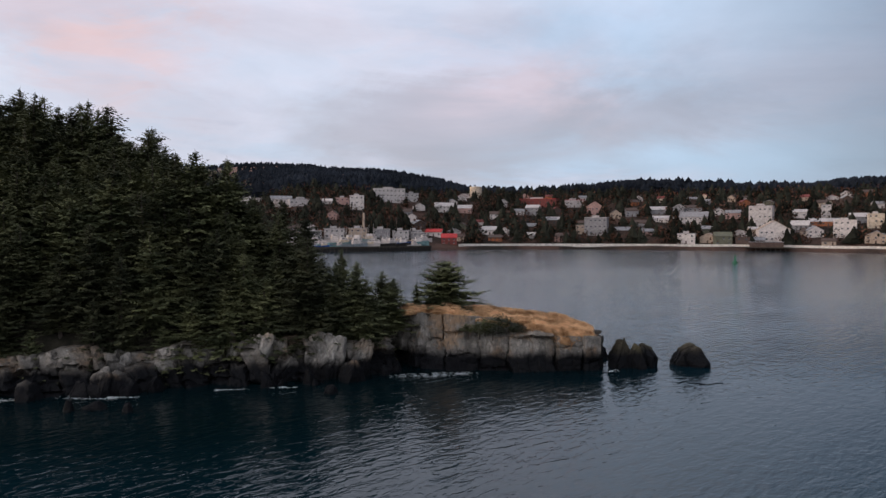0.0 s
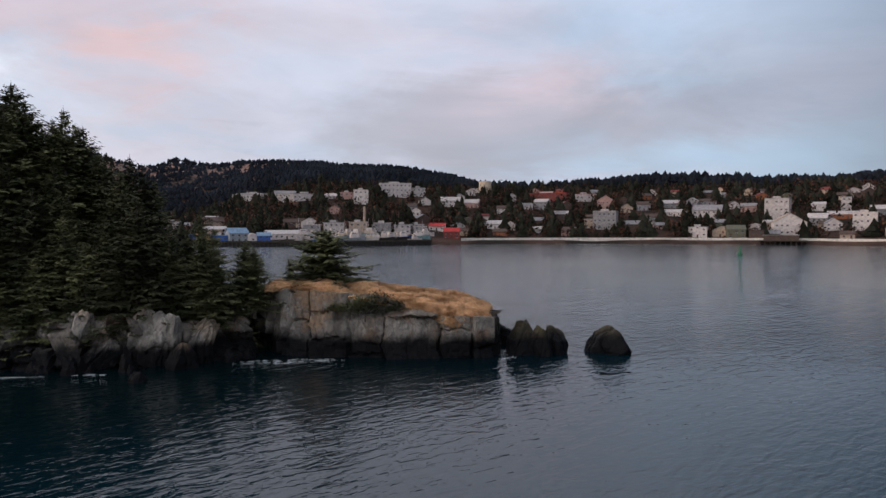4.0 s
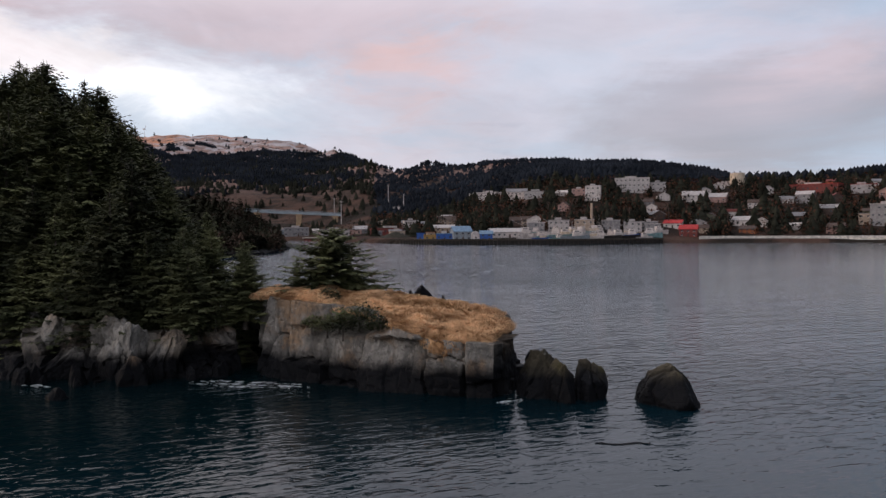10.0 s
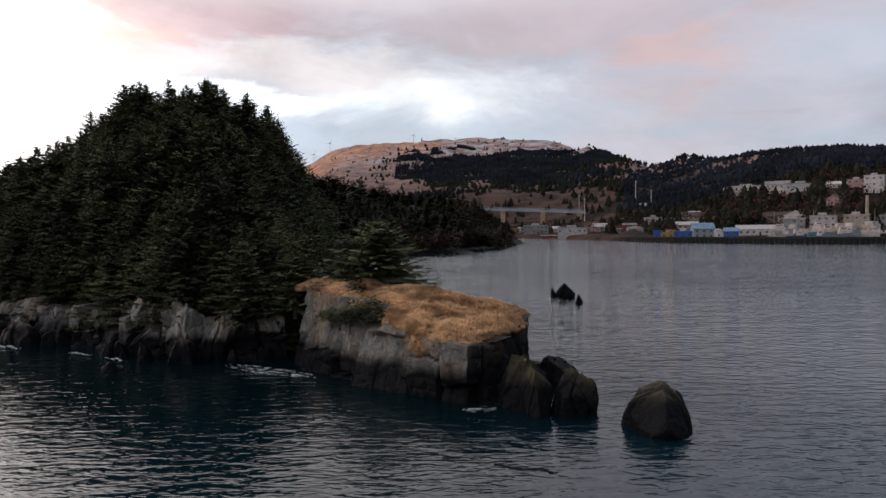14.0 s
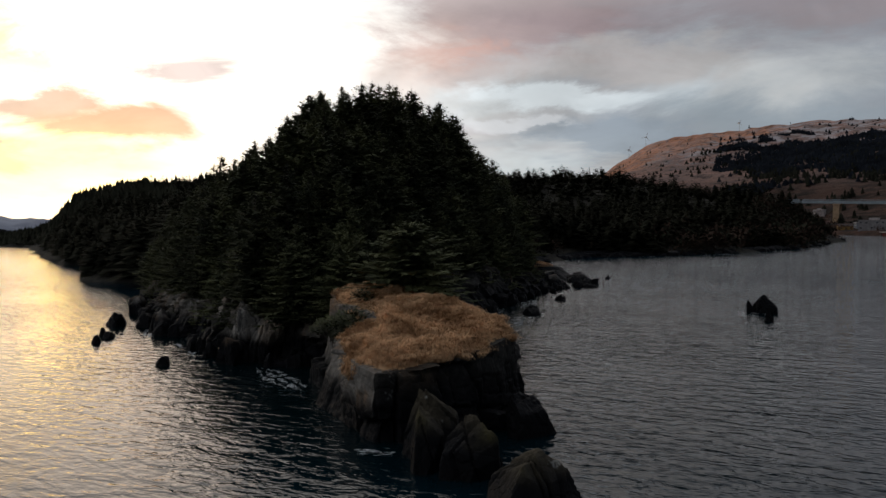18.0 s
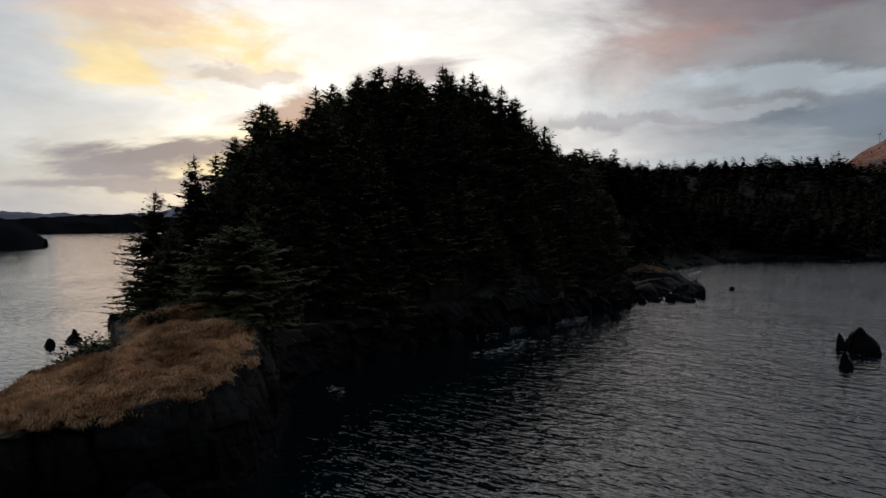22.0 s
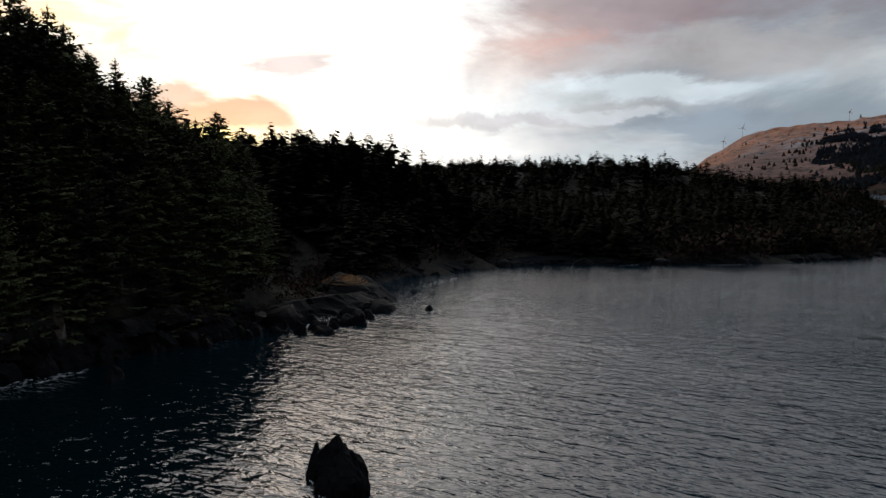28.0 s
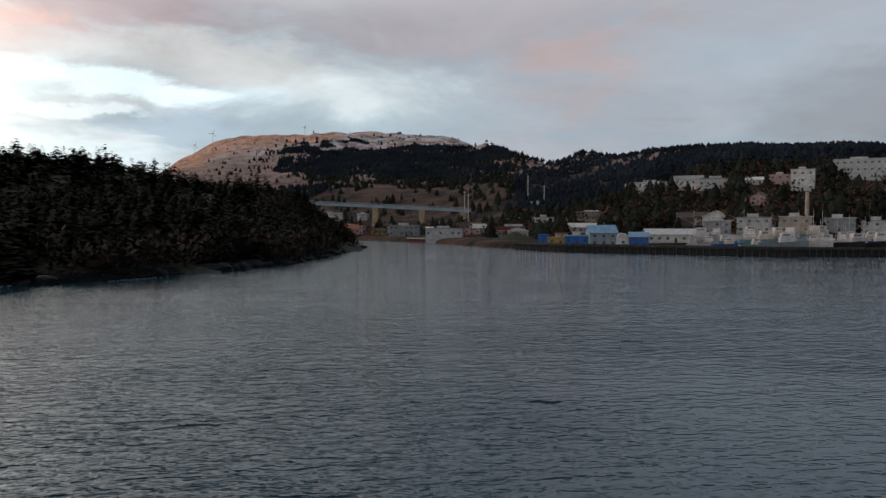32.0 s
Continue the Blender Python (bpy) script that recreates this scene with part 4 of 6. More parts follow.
for _ in range(2200):
    x = rnd.uniform(-1000, -140)
    pts.append((x, float(np.interp(x, [-1000, -911, -633, -330, -220, -150, -140], [-165, -135, -32, 12, 30, 52, 45])) + rnd.uniform(4, 75)))
pa = np.array(pts)
dd, zz = inside_distance(pa[:, 0], pa[:, 1]), land(pa[:, 0], pa[:, 1])
shore_woods = [(x, y, z - 0.5, rnd.uniform(8, 13.5) * min(1, 0.5 + d / 30), rnd.uniform(2.8, 4.2)) for (x, y), d, z in zip(pts, dd, zz) if d > 3]
young_woods("woods", [w for w in shore_woods if w[0] > -360], M_BAYTREE, "dark spruce woods on the sunset side of the island")
conifers("woods", [w for w in shore_woods if w[0] <= -360], M_BAYTREE, "dark far woods along the island shore")

# low brush down to the shore of the bay
pts = [(rnd.uniform(-260, -62), rnd.uniform(95, 420)) for _ in range(5200)]
pts += [(rnd.uniform(-76, -54), rnd.uniform(108, 118)) for _ in range(200)]
pa = np.array(pts)
dd, zz = inside_distance(pa[:, 0], pa[:, 1]), land(pa[:, 0], pa[:, 1])
brush = [(x, y, z - 0.8, rnd.uniform(2.0, 4.5) * (1.9 if y > 215 else 1), rnd.uniform(1.4, 2.6) * (1.7 if y > 215 else 1)) for (x, y), d, z in zip(pts, dd, zz) if 1.3 < d < 34 and not (-112 < x < -48 and 117 + 0.16 * (-54 - x) < y < 131) and not (-90 < x < -48 and y > 128)]
low = []
for _ in range(900):
    x, y = rnd.uniform(-110, -54), rnd.uniform(116, 131)
    if float(inside_distance(np.array([x]), np.array([y]))[0]) > 2.5 and (x + 76) ** 2 + ((y - 130) * 1.4) ** 2 > 60:
        low.append((x, y, height(x, y) - 0.3, rnd.uniform(0.5, 1.2), rnd.uniform(0.6, 1.3)))
bushes("brush", low, M_BAYBRUSH, "low red-brown heath on the neck of the point", leaves=24)
bushes("brush", brush[::2], M_BAYTREE, "dark low brush along the bay shore")
bushes("brush", brush[1::2], M_BAYBRUSH, "bare red-brown brush along the bay shore")
# ---------- rocks in the water ----------
def boulder(name, x, y, w, d, h, label, seed=0, mat=None, turn=0.0, rough=1.0, group="rocks in the water", sub=4, sink=0.8, peak=0.0, lean=0.0, taper=0.10):
    """A jointed sea rock: a block broken along flat joints, cracked through, standing on the sea bed."""
    bm = bmesh.new()
    bmesh.ops.create_icosphere(bm, subdivisions=sub, radius=1.0)
    rb = random.Random(seed * 7 + 1)
    cuts = []
    for u0 in (0, 1.57, 3.14, 4.71):
        u, w2 = u0 + rb.uniform(-0.4, 0.4), min(0.8, rb.uniform(0.02, 0.36) + peak * 0.9)
        q = math.sqrt(1 - w2 * w2)
        cuts.append((Vector((q * math.cos(u), q * math.sin(u), w2)), rb.uniform(0.80, 0.98)))
    u = rb.uniform(0, 6.28)
    cuts.append((Vector((0.45 * math.cos(u), 0.45 * math.sin(u), 0.89)), rb.uniform(0.76, 0.90)))
    for _ in range(8):
        u, w2 = rb.uniform(0, 6.283), rb.uniform(-0.25, 0.85)
        q = math.sqrt(1 - w2 * w2)
        cuts.append((Vector((q * math.cos(u), q * math.sin(u), w2)), rb.uniform(0.72, 1.02)))
    splits = []
    for _ in range(3 if sub > 3 else 1):
        u, w2 = rb.uniform(0, 3.14), rb.uniform(-0.4, 0.4)
        splits.append((Vector((math.cos(u), math.sin(u), w2)).normalized(), rb.uniform(-0.35, 0.35)))
    for v in bm.verts:
        p = v.co.copy()
        k = min([1.35] + [c / max(n.dot(p), 0.05) for n, c in cuts])
        q = p * k
        groove, shift = 0.0, 0.0
        for n, c in splits:
            e = n.dot(q) - c
            groove = max(groove, 1 - abs(e) / 0.06)
            shift += 0.04 if e > 0 else -0.04
        c1, g1 = blocky(q.x * 1.6 + seed * 3.7, q.y * 1.6, q.z * 1.6 + seed, 0.9, 1.3)
        q = q * (1 + shift * rough - 0.14 * max(0.0, groove) + rough * (0.05 * c1 - 0.04 * (1 - g1) ** 4 + 0.035 * fbm(q.x * 3 + seed, q.y * 3, q.z * 3)))
        k = 0.94 * (1 - (taper + 0.6 * peak) * max(0.0, q.z))
        v.co = (q.x * w / 2 * k + lean * max(0.0, q.z) * h, q.y * d / 2 * k, (q.z * 0.55 + 0.5) * (h + sink) - sink)
    me = bpy.data.meshes.new(name)
    bm.to_mesh(me)
    bm.free()
    me.materials.append(mat or M_ROCK)
    ob = new(name, me)
    ob.matrix_world = pose(x, y, 0, 0, 0, turn)
    return tagged(ob, label, "rock", group)


boulder("sea_rock", 17.2, 69.9, 3.5, 2.6, 2.4, "grey-green slab rock leaning on the headland tip", 1, M_MOSSROCK, 20, 0.65, sub=5, peak=0.15)
boulder("sea_rock", 18.4, 69.0, 2.2, 1.9, 2.2, "split grey-green slab beside the leaning rock", 9, M_MOSSROCK, -15, 0.65, sub=5, peak=0.2)
boulder("sea_rock", 20.1, 70.3, 3.0, 2.5, 1.9, "low dark rock beside the cleft rock", 2, M_MOSSROCK, 30, 0.65, sub=5)
boulder("sea_rock", 24.8, 70.3, 3.7, 3.3, 2.0, "moss-topped brown rock standing alone in the sea", 3, M_MOSSROCK, 0, 0.65, sub=5, peak=0.15)
boulder("sea_rock", 15.6, 75.4, 2.8, 2.6, 1.7, "black wet rock at the headland foot", 4, M_BLACKROCK)
boulder("sea_rock", -11.3, 121.5, 2.5, 2.0, 2.15, "black jagged rock in the bay", 5, M_BLACKROCK, rough=1.3, peak=0.34, turn=35, lean=-0.12)
boulder("sea_rock", -12.9, 120.7, 0.9, 0.8, 1.25, "black lobe beside the jagged rock", 8, M_BLACKROCK, peak=0.3, lean=-0.2)
boulder("sea_rock", -6.4, 116.4, 0.9, 0.8, 1.05, "small black pointed rock in the bay", 6, M_BLACKROCK, peak=0.45)

# ---------- grass and moss on the headland ----------
gx, gy = np.arange(-9, 17, 0.2), np.arange(66.5, 82, 0.2)
GX, GY = np.meshgrid(gx, gy, indexing="ij")
GD = inside_distance(GX, GY)
hollow = np.exp(-((GX - 4.2) / 2.6) ** 2 - ((GY - 70.2) / 1.5) ** 2)
GZ = headland_top(GX, GY) + 0.10 - 0.35 * np.clip(1 - (GD - 0.6) / 1.4, 0, 1) - 0.7 * hollow
lump = np.array([[0.30 * fbm(x * 0.4, y * 0.4, 7) + 0.20 * fbm(x * 0.8 + 1.3 * fbm(x * 0.5, y * 0.5, 2), y * 1.6, 1) + 0.05 * fbm(x * 3, y * 3, 4) for y in gy] for x in gx])
gv = np.stack([GX, GY, GZ + lump], -1).reshape(-1, 3)
gd = GD.reshape(-1)
edge_cut = 0.85 + 0.40 * np.array([fbm(v[0] * 0.6, v[1] * 0.6, 2) for v in gv]) + 0.25 * (gv[:, 0] < 7) * (gv[:, 1] < 73) + 2.0 * np.exp(-((gv[:, 0] - 4.4) / 3.0) ** 2 - ((gv[:, 1] - 69.5) / 2.2) ** 2)
gf = [f for f in grid_faces(len(gx), len(gy)) if min(gd[i] - edge_cut[i] for i in f) > 0 and min(gv[i][0] for i in f) > -5.2]
count = {}
for f in gf:
    for i in range(4):
        e = (f[i], f[(i + 1) % 4])
        count[tuple(sorted(e))] = None if tuple(sorted(e)) in count else e
mid_g = np.array((4.0, 73.5))
sv, drop = [tuple(v) for v in gv], {}
for e in [e for e in count.values() if e]:
    for i in e:
        if i not in drop:
            out = np.array(gv[i][:2]) - mid_g
            out = out / max(np.hypot(*out), 0.1)
            w = (0.45 if gv[i][0] > 9.5 and gv[i][1] < 71 else 0.12) * (0.5 + max(0.0, 0.5 + 0.9 * fbm(gv[i][0] * 1.3, gv[i][1] * 1.3, 4)))
            drop[i] = (len(sv), len(sv) + 1)
            sv.append((gv[i][0] + out[0] * 0.28, gv[i][1] + out[1] * 0.28, gv[i][2] - 0.12 - 0.2 * w))
            sv.append((gv[i][0] + out[0] * 0.34, gv[i][1] + out[1] * 0.34, gv[i][2] - 0.18 - w))
    (a0, a1), (b0, b1) = drop[e[0]], drop[e[1]]
    gf += [(e[1], e[0], a0, b0), (b0, a0, a1, b1)]
gv = sv
tagged(mesh_ob("ground", gv, gf, M_GRASS, smooth=True), "dry golden grass mat on top of the headland", "grass", kind="structure")


def tufts(name, places, size, mat, label, seed, blades=9, spread=0.6):
    """Clumps of thin bent blades, combed by wind and slope: each place is (x, y, z, heading)."""
    rn = random.Random(seed)
    V, F = [], []
    for x, y, z, lean in places:
        s = size * rn.uniform(0.6, 1.4)
        for _ in range(blades):
            a = lean + rn.gauss(0, 0.55)
            o, up = s * rn.uniform(0.5, 1.1) * spread, s * rn.uniform(0.35, 0.8)
            bx, by = x + rn.uniform(-0.13, 0.13), y + rn.uniform(-0.13, 0.13)
            ca, sa = math.cos(a), math.sin(a)
            px, py = -sa * 0.014, ca * 0.014
            i = len(V)
            V += [(bx + px, by + py, z - 0.05), (bx - px, by - py, z - 0.05), (bx + o * 0.45 * ca + px, by + o * 0.45 * sa + py, z + up),
                  (bx + o * 0.45 * ca - px, by + o * 0.45 * sa - py, z + up), (bx + o * ca, by + o * sa, z + up * rn.uniform(0.2, 0.9))]
            F += [(i, i + 1, i + 3, i + 2), (i + 2, i + 3, i + 4)]
    return tagged(mesh_ob(name, V, F, mat), label, "grass", kind="stuff")


rn = random.Random(3)
spots_g = []
while len(spots_g) < 8500:
    x, y = rn.uniform(-5.2, 16.4), rn.uniform(67, 81)
    k = (int((x + 9) / 0.2), int((y - 66.5) / 0.2))
    if GD[k] > 0.9 and GD[k] > edge_cut.reshape(GD.shape)[k] - 0.1:
        spots_g.append((x, y, GZ[k] + lump[k], 5.2 + 2.4 * fbm(x * 0.35, y * 0.35, 6)))
rim_g = []
for i in drop:
    x, y, z = gv[i]
    out = np.array((x, y)) - mid_g
    ox, oy = out / max(np.hypot(*out), 0.1)
    for _ in range(7 if x > 9 else 3):
        q = rn.random()
        rim_g.append((x + ox * (0.05 + 0.3 * q) + rn.uniform(-0.15, 0.15), y + oy * (0.05 + 0.3 * q) + rn.uniform(-0.15, 0.15), z - q * (0.8 if x > 9 and y < 71 else 0.2) - 0.1, math.atan2(oy, ox)))
tufts("grass", rim_g, 0.32, M_GRASS, "dry grass hanging over the headland rim", 14, 9, 1.2)
tufts("grass", spots_g, 0.27, M_GRASS, "dry golden grass tufts on the headland", 4, 8, 1.1)


def shrub(x, y, z, r, h, seed, label, mat=None):
    """A low spreading evergreen bush: short sprays on every side."""
    rn2 = random.Random(seed)
    V, F = [], []
    for _ in range(420):
        a, q, f = rn2.uniform(0, 6.28), rn2.random() ** 0.5, rn2.random()
        cx, cy, cz = q * r * math.cos(a), q * r * math.sin(a), h * f * (1 - 0.75 * q * q)
        L, az, el = rn2.uniform(0.15, 0.34), a + rn2.uniform(-0.9, 0.9), rn2.uniform(-0.3, 0.7)
        dx, dy, dz = L * math.cos(az) * math.cos(el), L * math.sin(az) * math.cos(el), L * math.sin(el)
        px, py = -math.sin(az) * L * 0.3, math.cos(az) * L * 0.3
        i = len(V)
        V += [(cx, cy, cz), (cx + dx * 0.5 + px, cy + dy * 0.5 + py, cz + dz * 0.4), (cx + dx, cy + dy, cz + dz), (cx + dx * 0.5 - px, cy + dy * 0.5 - py, cz + dz * 0.6)]
        F.append((i, i + 1, i + 2, i + 3))
    root = tagged(new("shrub"), label, "shrub", "shrubs on the headland")
    root.matrix_world = pose(x, y, z)
    mesh_ob("foliage", V, F, mat or M_NEEDLE, root)
    v, f = trunk_mesh(h * 0.6, 0.05)
    mesh_ob("stem", v, f, M_BARK, root)
    return root


shrub(1.2, 71.4, 5.4, 0.75, 1.0, 1, "small round green bush at the grass edge")
shrub(5.4, 69.5, 4.0, 1.4, 1.6, 2, "dark green bush in a cleft of the cliff")
shrub(2.4, 68.9, 3.75, 1.2, 0.9, 3, "low green shrub on a cliff ledge")
shrub(3.7, 68.7, 3.7, 1.3, 0.9, 4, "mossy green growth on a cliff ledge")
for k, (x, y, z, r, h, lab) in enumerate(((6.3, 68.9, 3.8, 0.9, 0.8, "mossy green growth on a cliff ledge"), (1.3, 69.1, 3.9, 0.8, 0.6, "low green shrub on a cliff ledge"), (4.4, 69.8, 4.3, 1.1, 1.2, "dark green bush in a cleft of the cliff"), (3.0, 69.5, 4.1, 0.9, 0.9, "low green shrub on a cliff ledge"))):
    shrub(x, y, z, r, h, 40 + k, lab)
shrub(-7.6, 69.8, 3.2, 1.6, 1.4, 5, "dark evergreen bush beside the cliff")
shrub(-12, 66.5, 3.4, 1.5, 1.2, 6, "dark evergreen bush above the rocks")

# ---------- more rocks and foam ----------
for x, y, w, d, h, sd, lab in ((-39, 55, 2.8, 2.2, 1.4, 11, "dark pointed sea rock off the shore"), (-31, 54, 1.0, 0.8, 0.9, 12, "thin dark rock spike in the water"), (-26.4, 53.7, 1.1, 0.9, 0.7, 13, "small dark rock in the water"),
                               (-11.4, 59.2, 1.5, 1.3, 0.8, 14, "small pale-topped rock near the cliffs"), (-45.5, 58, 1.8, 1.4, 0.8, 15, "low dark rock by the shore"), (-29.4, 54.6, 2.4, 1.5, 0.5, 16, "flat pale rock awash"),
                               (-23.5, 98.6, 3.6, 2.0, 0.9, 17, "low black rock below the spruces"), (-34.4, 109.6, 2.4, 1.3, 0.7, 18, "low black rock awash"), (-63.0, 138.3, 1.3, 1.0, 0.6, 19, "tiny black rock off the point"),
                               (-66.2, 133.6, 3.6, 2.2, 1.2, 20, "black rock at the end of the point"), (-51.4, 117.2, 1.6, 1.1, 1.0, 21, "small black upright rock off the rubble")):
    boulder("sea_rock", x, y, w, d, h, lab, sd, M_BLACKROCK, rough=1.3, sub=3, peak=0.15)
boulder("sea_rock", -75.6, 130.4, 14.0, 9.0, 3.2, "broad rock hump with a dry grass cap", 22, M_SHADEROCK, 20, sub=4, rough=0.6, peak=0.1, sink=1.5)
for x, y, w, d, h, sd in ((-80.6, 123.4, 8.0, 3.6, 1.7, 235), (-108.0, 127.6, 13.0, 5.0, 2.6, 236), (-72.0, 124.6, 6.0, 3.2, 1.2, 231), (-66.0, 125.0, 4.5, 2.6, 0.9, 232), (-62.4, 124.6, 3.0, 1.8, 0.7, 233), (-69.2, 127.6, 4.0, 2.4, 0.9, 234)):
    boulder("sea_rock", x, y, w, d, h, "pale flat rock shelf on the point", sd, M_PALEROCK, 15, 0.7, "rock shelves on the point", 3, sink=1.4)
cap = [(a, q) for a in np.linspace(0, 6.28, 56) for q in (0.1, 0.25, 0.4, 0.55, 0.7, 0.85, 1.0)]
tufts("grass", [(-76.2 + 4.6 * math.cos(a) * q, 130.3 + 2.8 * math.sin(a) * q, 3.05 - 0.75 * q * q, a) for a, q in cap], 0.26, M_GRASS, "dry grass cap on the rock hump", 12)
tufts("grass", [(-81.0 + 3.4 * math.cos(a) * q, 124.0 + 1.3 * math.sin(a) * q, 1.55 - 0.3 * q * q, a) for a, q in cap[::2]], 0.24, M_GRASS, "dry grass on a low rock shelf", 13)
rr_ = random.Random(77)
for x, y, w, d, h, sd, tu, le in ((-21.6, 66.0, 2.4, 3.4, 4.4, 61, 10, 0.05), (-19.2, 65.8, 3.4, 3.4, 4.3, 62, -20, 0.10), (-24.6, 64.4, 3.0, 2.8, 3.4, 67, 15, 0.1), (-12.8, 65.6, 3.6, 3.4, 3.9, 68, -10, 0.16), (-9.6, 66.8, 2.2, 3.0, 3.5, 69, 25, 0.28),
                              (-27.6, 63.4, 3.4, 2.6, 3.2, 66, 0, 0.2), (-16.4, 64.4, 2.4, 2.2, 2.2, 70, 30, 0.3), (-31.5, 62.6, 3.2, 2.4, 2.6, 71, -15, 0.1), (-36.0, 61.6, 3.6, 2.6, 2.2, 72, 20, 0.15)):
    boulder("shore_boulder", x, y, w * 1.3, d, h * 0.96, "pale leaning rock buttress below the spruces", sd, M_PALEROCK, tu, 1.25, "boulders along the shore", 5, peak=-0.1, lean=le, taper=0.0)
for x, y, w, d, h, sd in ((-36.5, 99.2, 2.6, 2.0, 5.0, 51), (-38.6, 101.6, 2.2, 1.8, 4.4, 52), (-40.8, 104.2, 2.6, 2.0, 4.0, 53), (-33.8, 97.4, 2.0, 1.7, 3.8, 54), (-30.5, 93.4, 2.2, 1.8, 3.4, 55)):
    boulder("shore_boulder", x, y, w, d, h, "pale upright rock face below the spruces", sd, M_ROCK, 40, 1.0, "boulders along the shore", peak=0.1)
for k in range(34):
    f = rr_.random()
    x, y = -44 - 16 * f + rr_.uniform(-2, 3), 112 + 17 * f + rr_.uniform(-2.5, 2)
    s = rr_.uniform(0.5, 1.9)
    boulder("sea_rock", x, y, s, s * rr_.uniform(0.6, 1), s * rr_.uniform(0.35, 0.6), "black weedy rubble rock on the point", 30 + k, M_BLACKROCK, rr_.uniform(0, 180), 1.2, "rubble rocks on the point", 2)
for k, (x, y) in enumerate(((-50.0, 122.6), (-51.4, 124.4), (-52.8, 126.0), (-54.4, 127.4), (-56.0, 129.0), (-57.6, 130.6), (-49.2, 124.6), (-53.6, 128.6))):
    s = 1.5 + 0.5 * math.sin(k * 2.3)
    boulder("sea_rock", x, y, s * 1.4, s, 0.8 + 0.3 * math.cos(k * 1.7), "black weedy rubble rock on the point", 210 + k, M_BLACKROCK, k * 37, 1.2, "rubble rocks on the point", 3)
for k in range(46):
    u = rr_.random()
    i = int(u * (len(south) - 1))
    x, y = south[i] + np.array((rr_.uniform(-0.8, 0.8), rr_.uniform(-1.4, 0.5)))
    s = rr_.uniform(0.7, 2.6)
    boulder("shore_boulder", x, y, s, s * rr_.uniform(0.7, 1.1), s * rr_.uniform(0.5, 0.9), "grey angular boulder at the foot of the cliff", 80 + k, M_ROCK, rr_.uniform(0, 180), 1.1, "boulders along the shore", 3)
for k in range(30):
    i = int(rr_.random() * (len(north) - 1))
    x, y = north[i] + np.array((rr_.uniform(-0.8, 1.4), rr_.uniform(-0.6, 1.0)))
    s = rr_.uniform(0.7, 2.4)
    boulder("shore_boulder", x, y, s, s * rr_.uniform(0.7, 1.1), s * rr_.uniform(0.4, 0.8), "dark wet boulder below the spruces", 140 + k, M_SHADEROCK, rr_.uniform(0, 180), 1.1, "boulders along the shore", 3)
for k in range(40):
    i = int(rr_.random() * (len(bay) - 1))
    x, y = bay[i] + np.array((rr_.uniform(-1, 2), rr_.uniform(-1, 1)))
    s = rr_.uniform(1.2, 5.0)
    boulder("shore_boulder", x, y, s * 1.3, s, s * 0.35, "low rounded rock on the bay shore", 190 + k, M_SHADEROCK if k % 3 else M_ROCK, rr_.uniform(0, 180), 0.8, "boulders along the bay", 2)


def foam(x, y, rx, ry, turn, count, seed):
    """Lace of foam on the water: small ragged flakes and streaks round a wash."""
    rn = random.Random(seed)
    V, F = [], []
    c, s = math.cos(radians(turn)), math.sin(radians(turn))
    for _ in range(count * 6):
        r, a = rn.random() ** 0.5, rn.uniform(0, 6.28)
        if rn.random() < r ** 3:
            continue
        u, v = r * rx * math.cos(a), r * ry * math.sin(a)
        if abs(fbm(u * 0.9 + seed, v * 1.5, 0)) > 0.040:
            continue
        L, wv, ph = rn.uniform(0.06, 0.30), rn.uniform(0.010, 0.035), rn.uniform(-0.7, 0.7)
        i, k = len(V), 7
        for q in range(k):
            t = q * 2 * math.pi / k
            px, py = L * math.cos(t) * rn.uniform(0.6, 1.2), wv * math.sin(t) * rn.uniform(0.6, 1.4)
            px, py = px * math.cos(ph) - py * math.sin(ph) + u, px * math.sin(ph) + py * math.cos(ph) + v
            V.append((x + px * c - py * s, y + px * s + py * c, 0.012 + rn.random() * 0.02))
        F.append(tuple(range(i, i + k)))
    return tagged(mesh_ob("foam", V, F, M_FOAM), "white foam lace washing round the rocks", "foam", kind="stuff")


for q in ((-2.2, 66.4, 4.6, 1.1, 8, 900), (-31, 58.6, 4.0, 1.0, -6, 700), (-38.5, 57.6, 2.4, 0.7, 0, 260), (-20.5, 60.8, 1.8, 0.5, 4, 200), (-16, 61.4, 1.4, 0.5, 4, 140), (15.6, 67.6, 1.0, 0.6, 60, 130), (-28, 95.5, 5.0, 1.3, 130, 600),
          (-35, 105, 4.5, 1.0, 140, 420), (-5.6, 80.6, 1.6, 0.7, 20, 160), (-48, 116, 5, 1.2, 135, 420), (-12.2, 120.6, 2.2, 0.7, 20, 160), (-22.4, 97.6, 4.0, 1.2, 125, 700), (-17.6, 93.4, 3.0, 0.9, 120, 420), (16.5, 68.9, 0.9, 0.5, 0, 90), (-132, 208, 9, 1.2, 85, 300), (-127, 228, 9, 1.0, 95, 300), (-100, 150, 9, 1.2, 145, 200)):
    foam(*q, 900 + len(scene.objects))


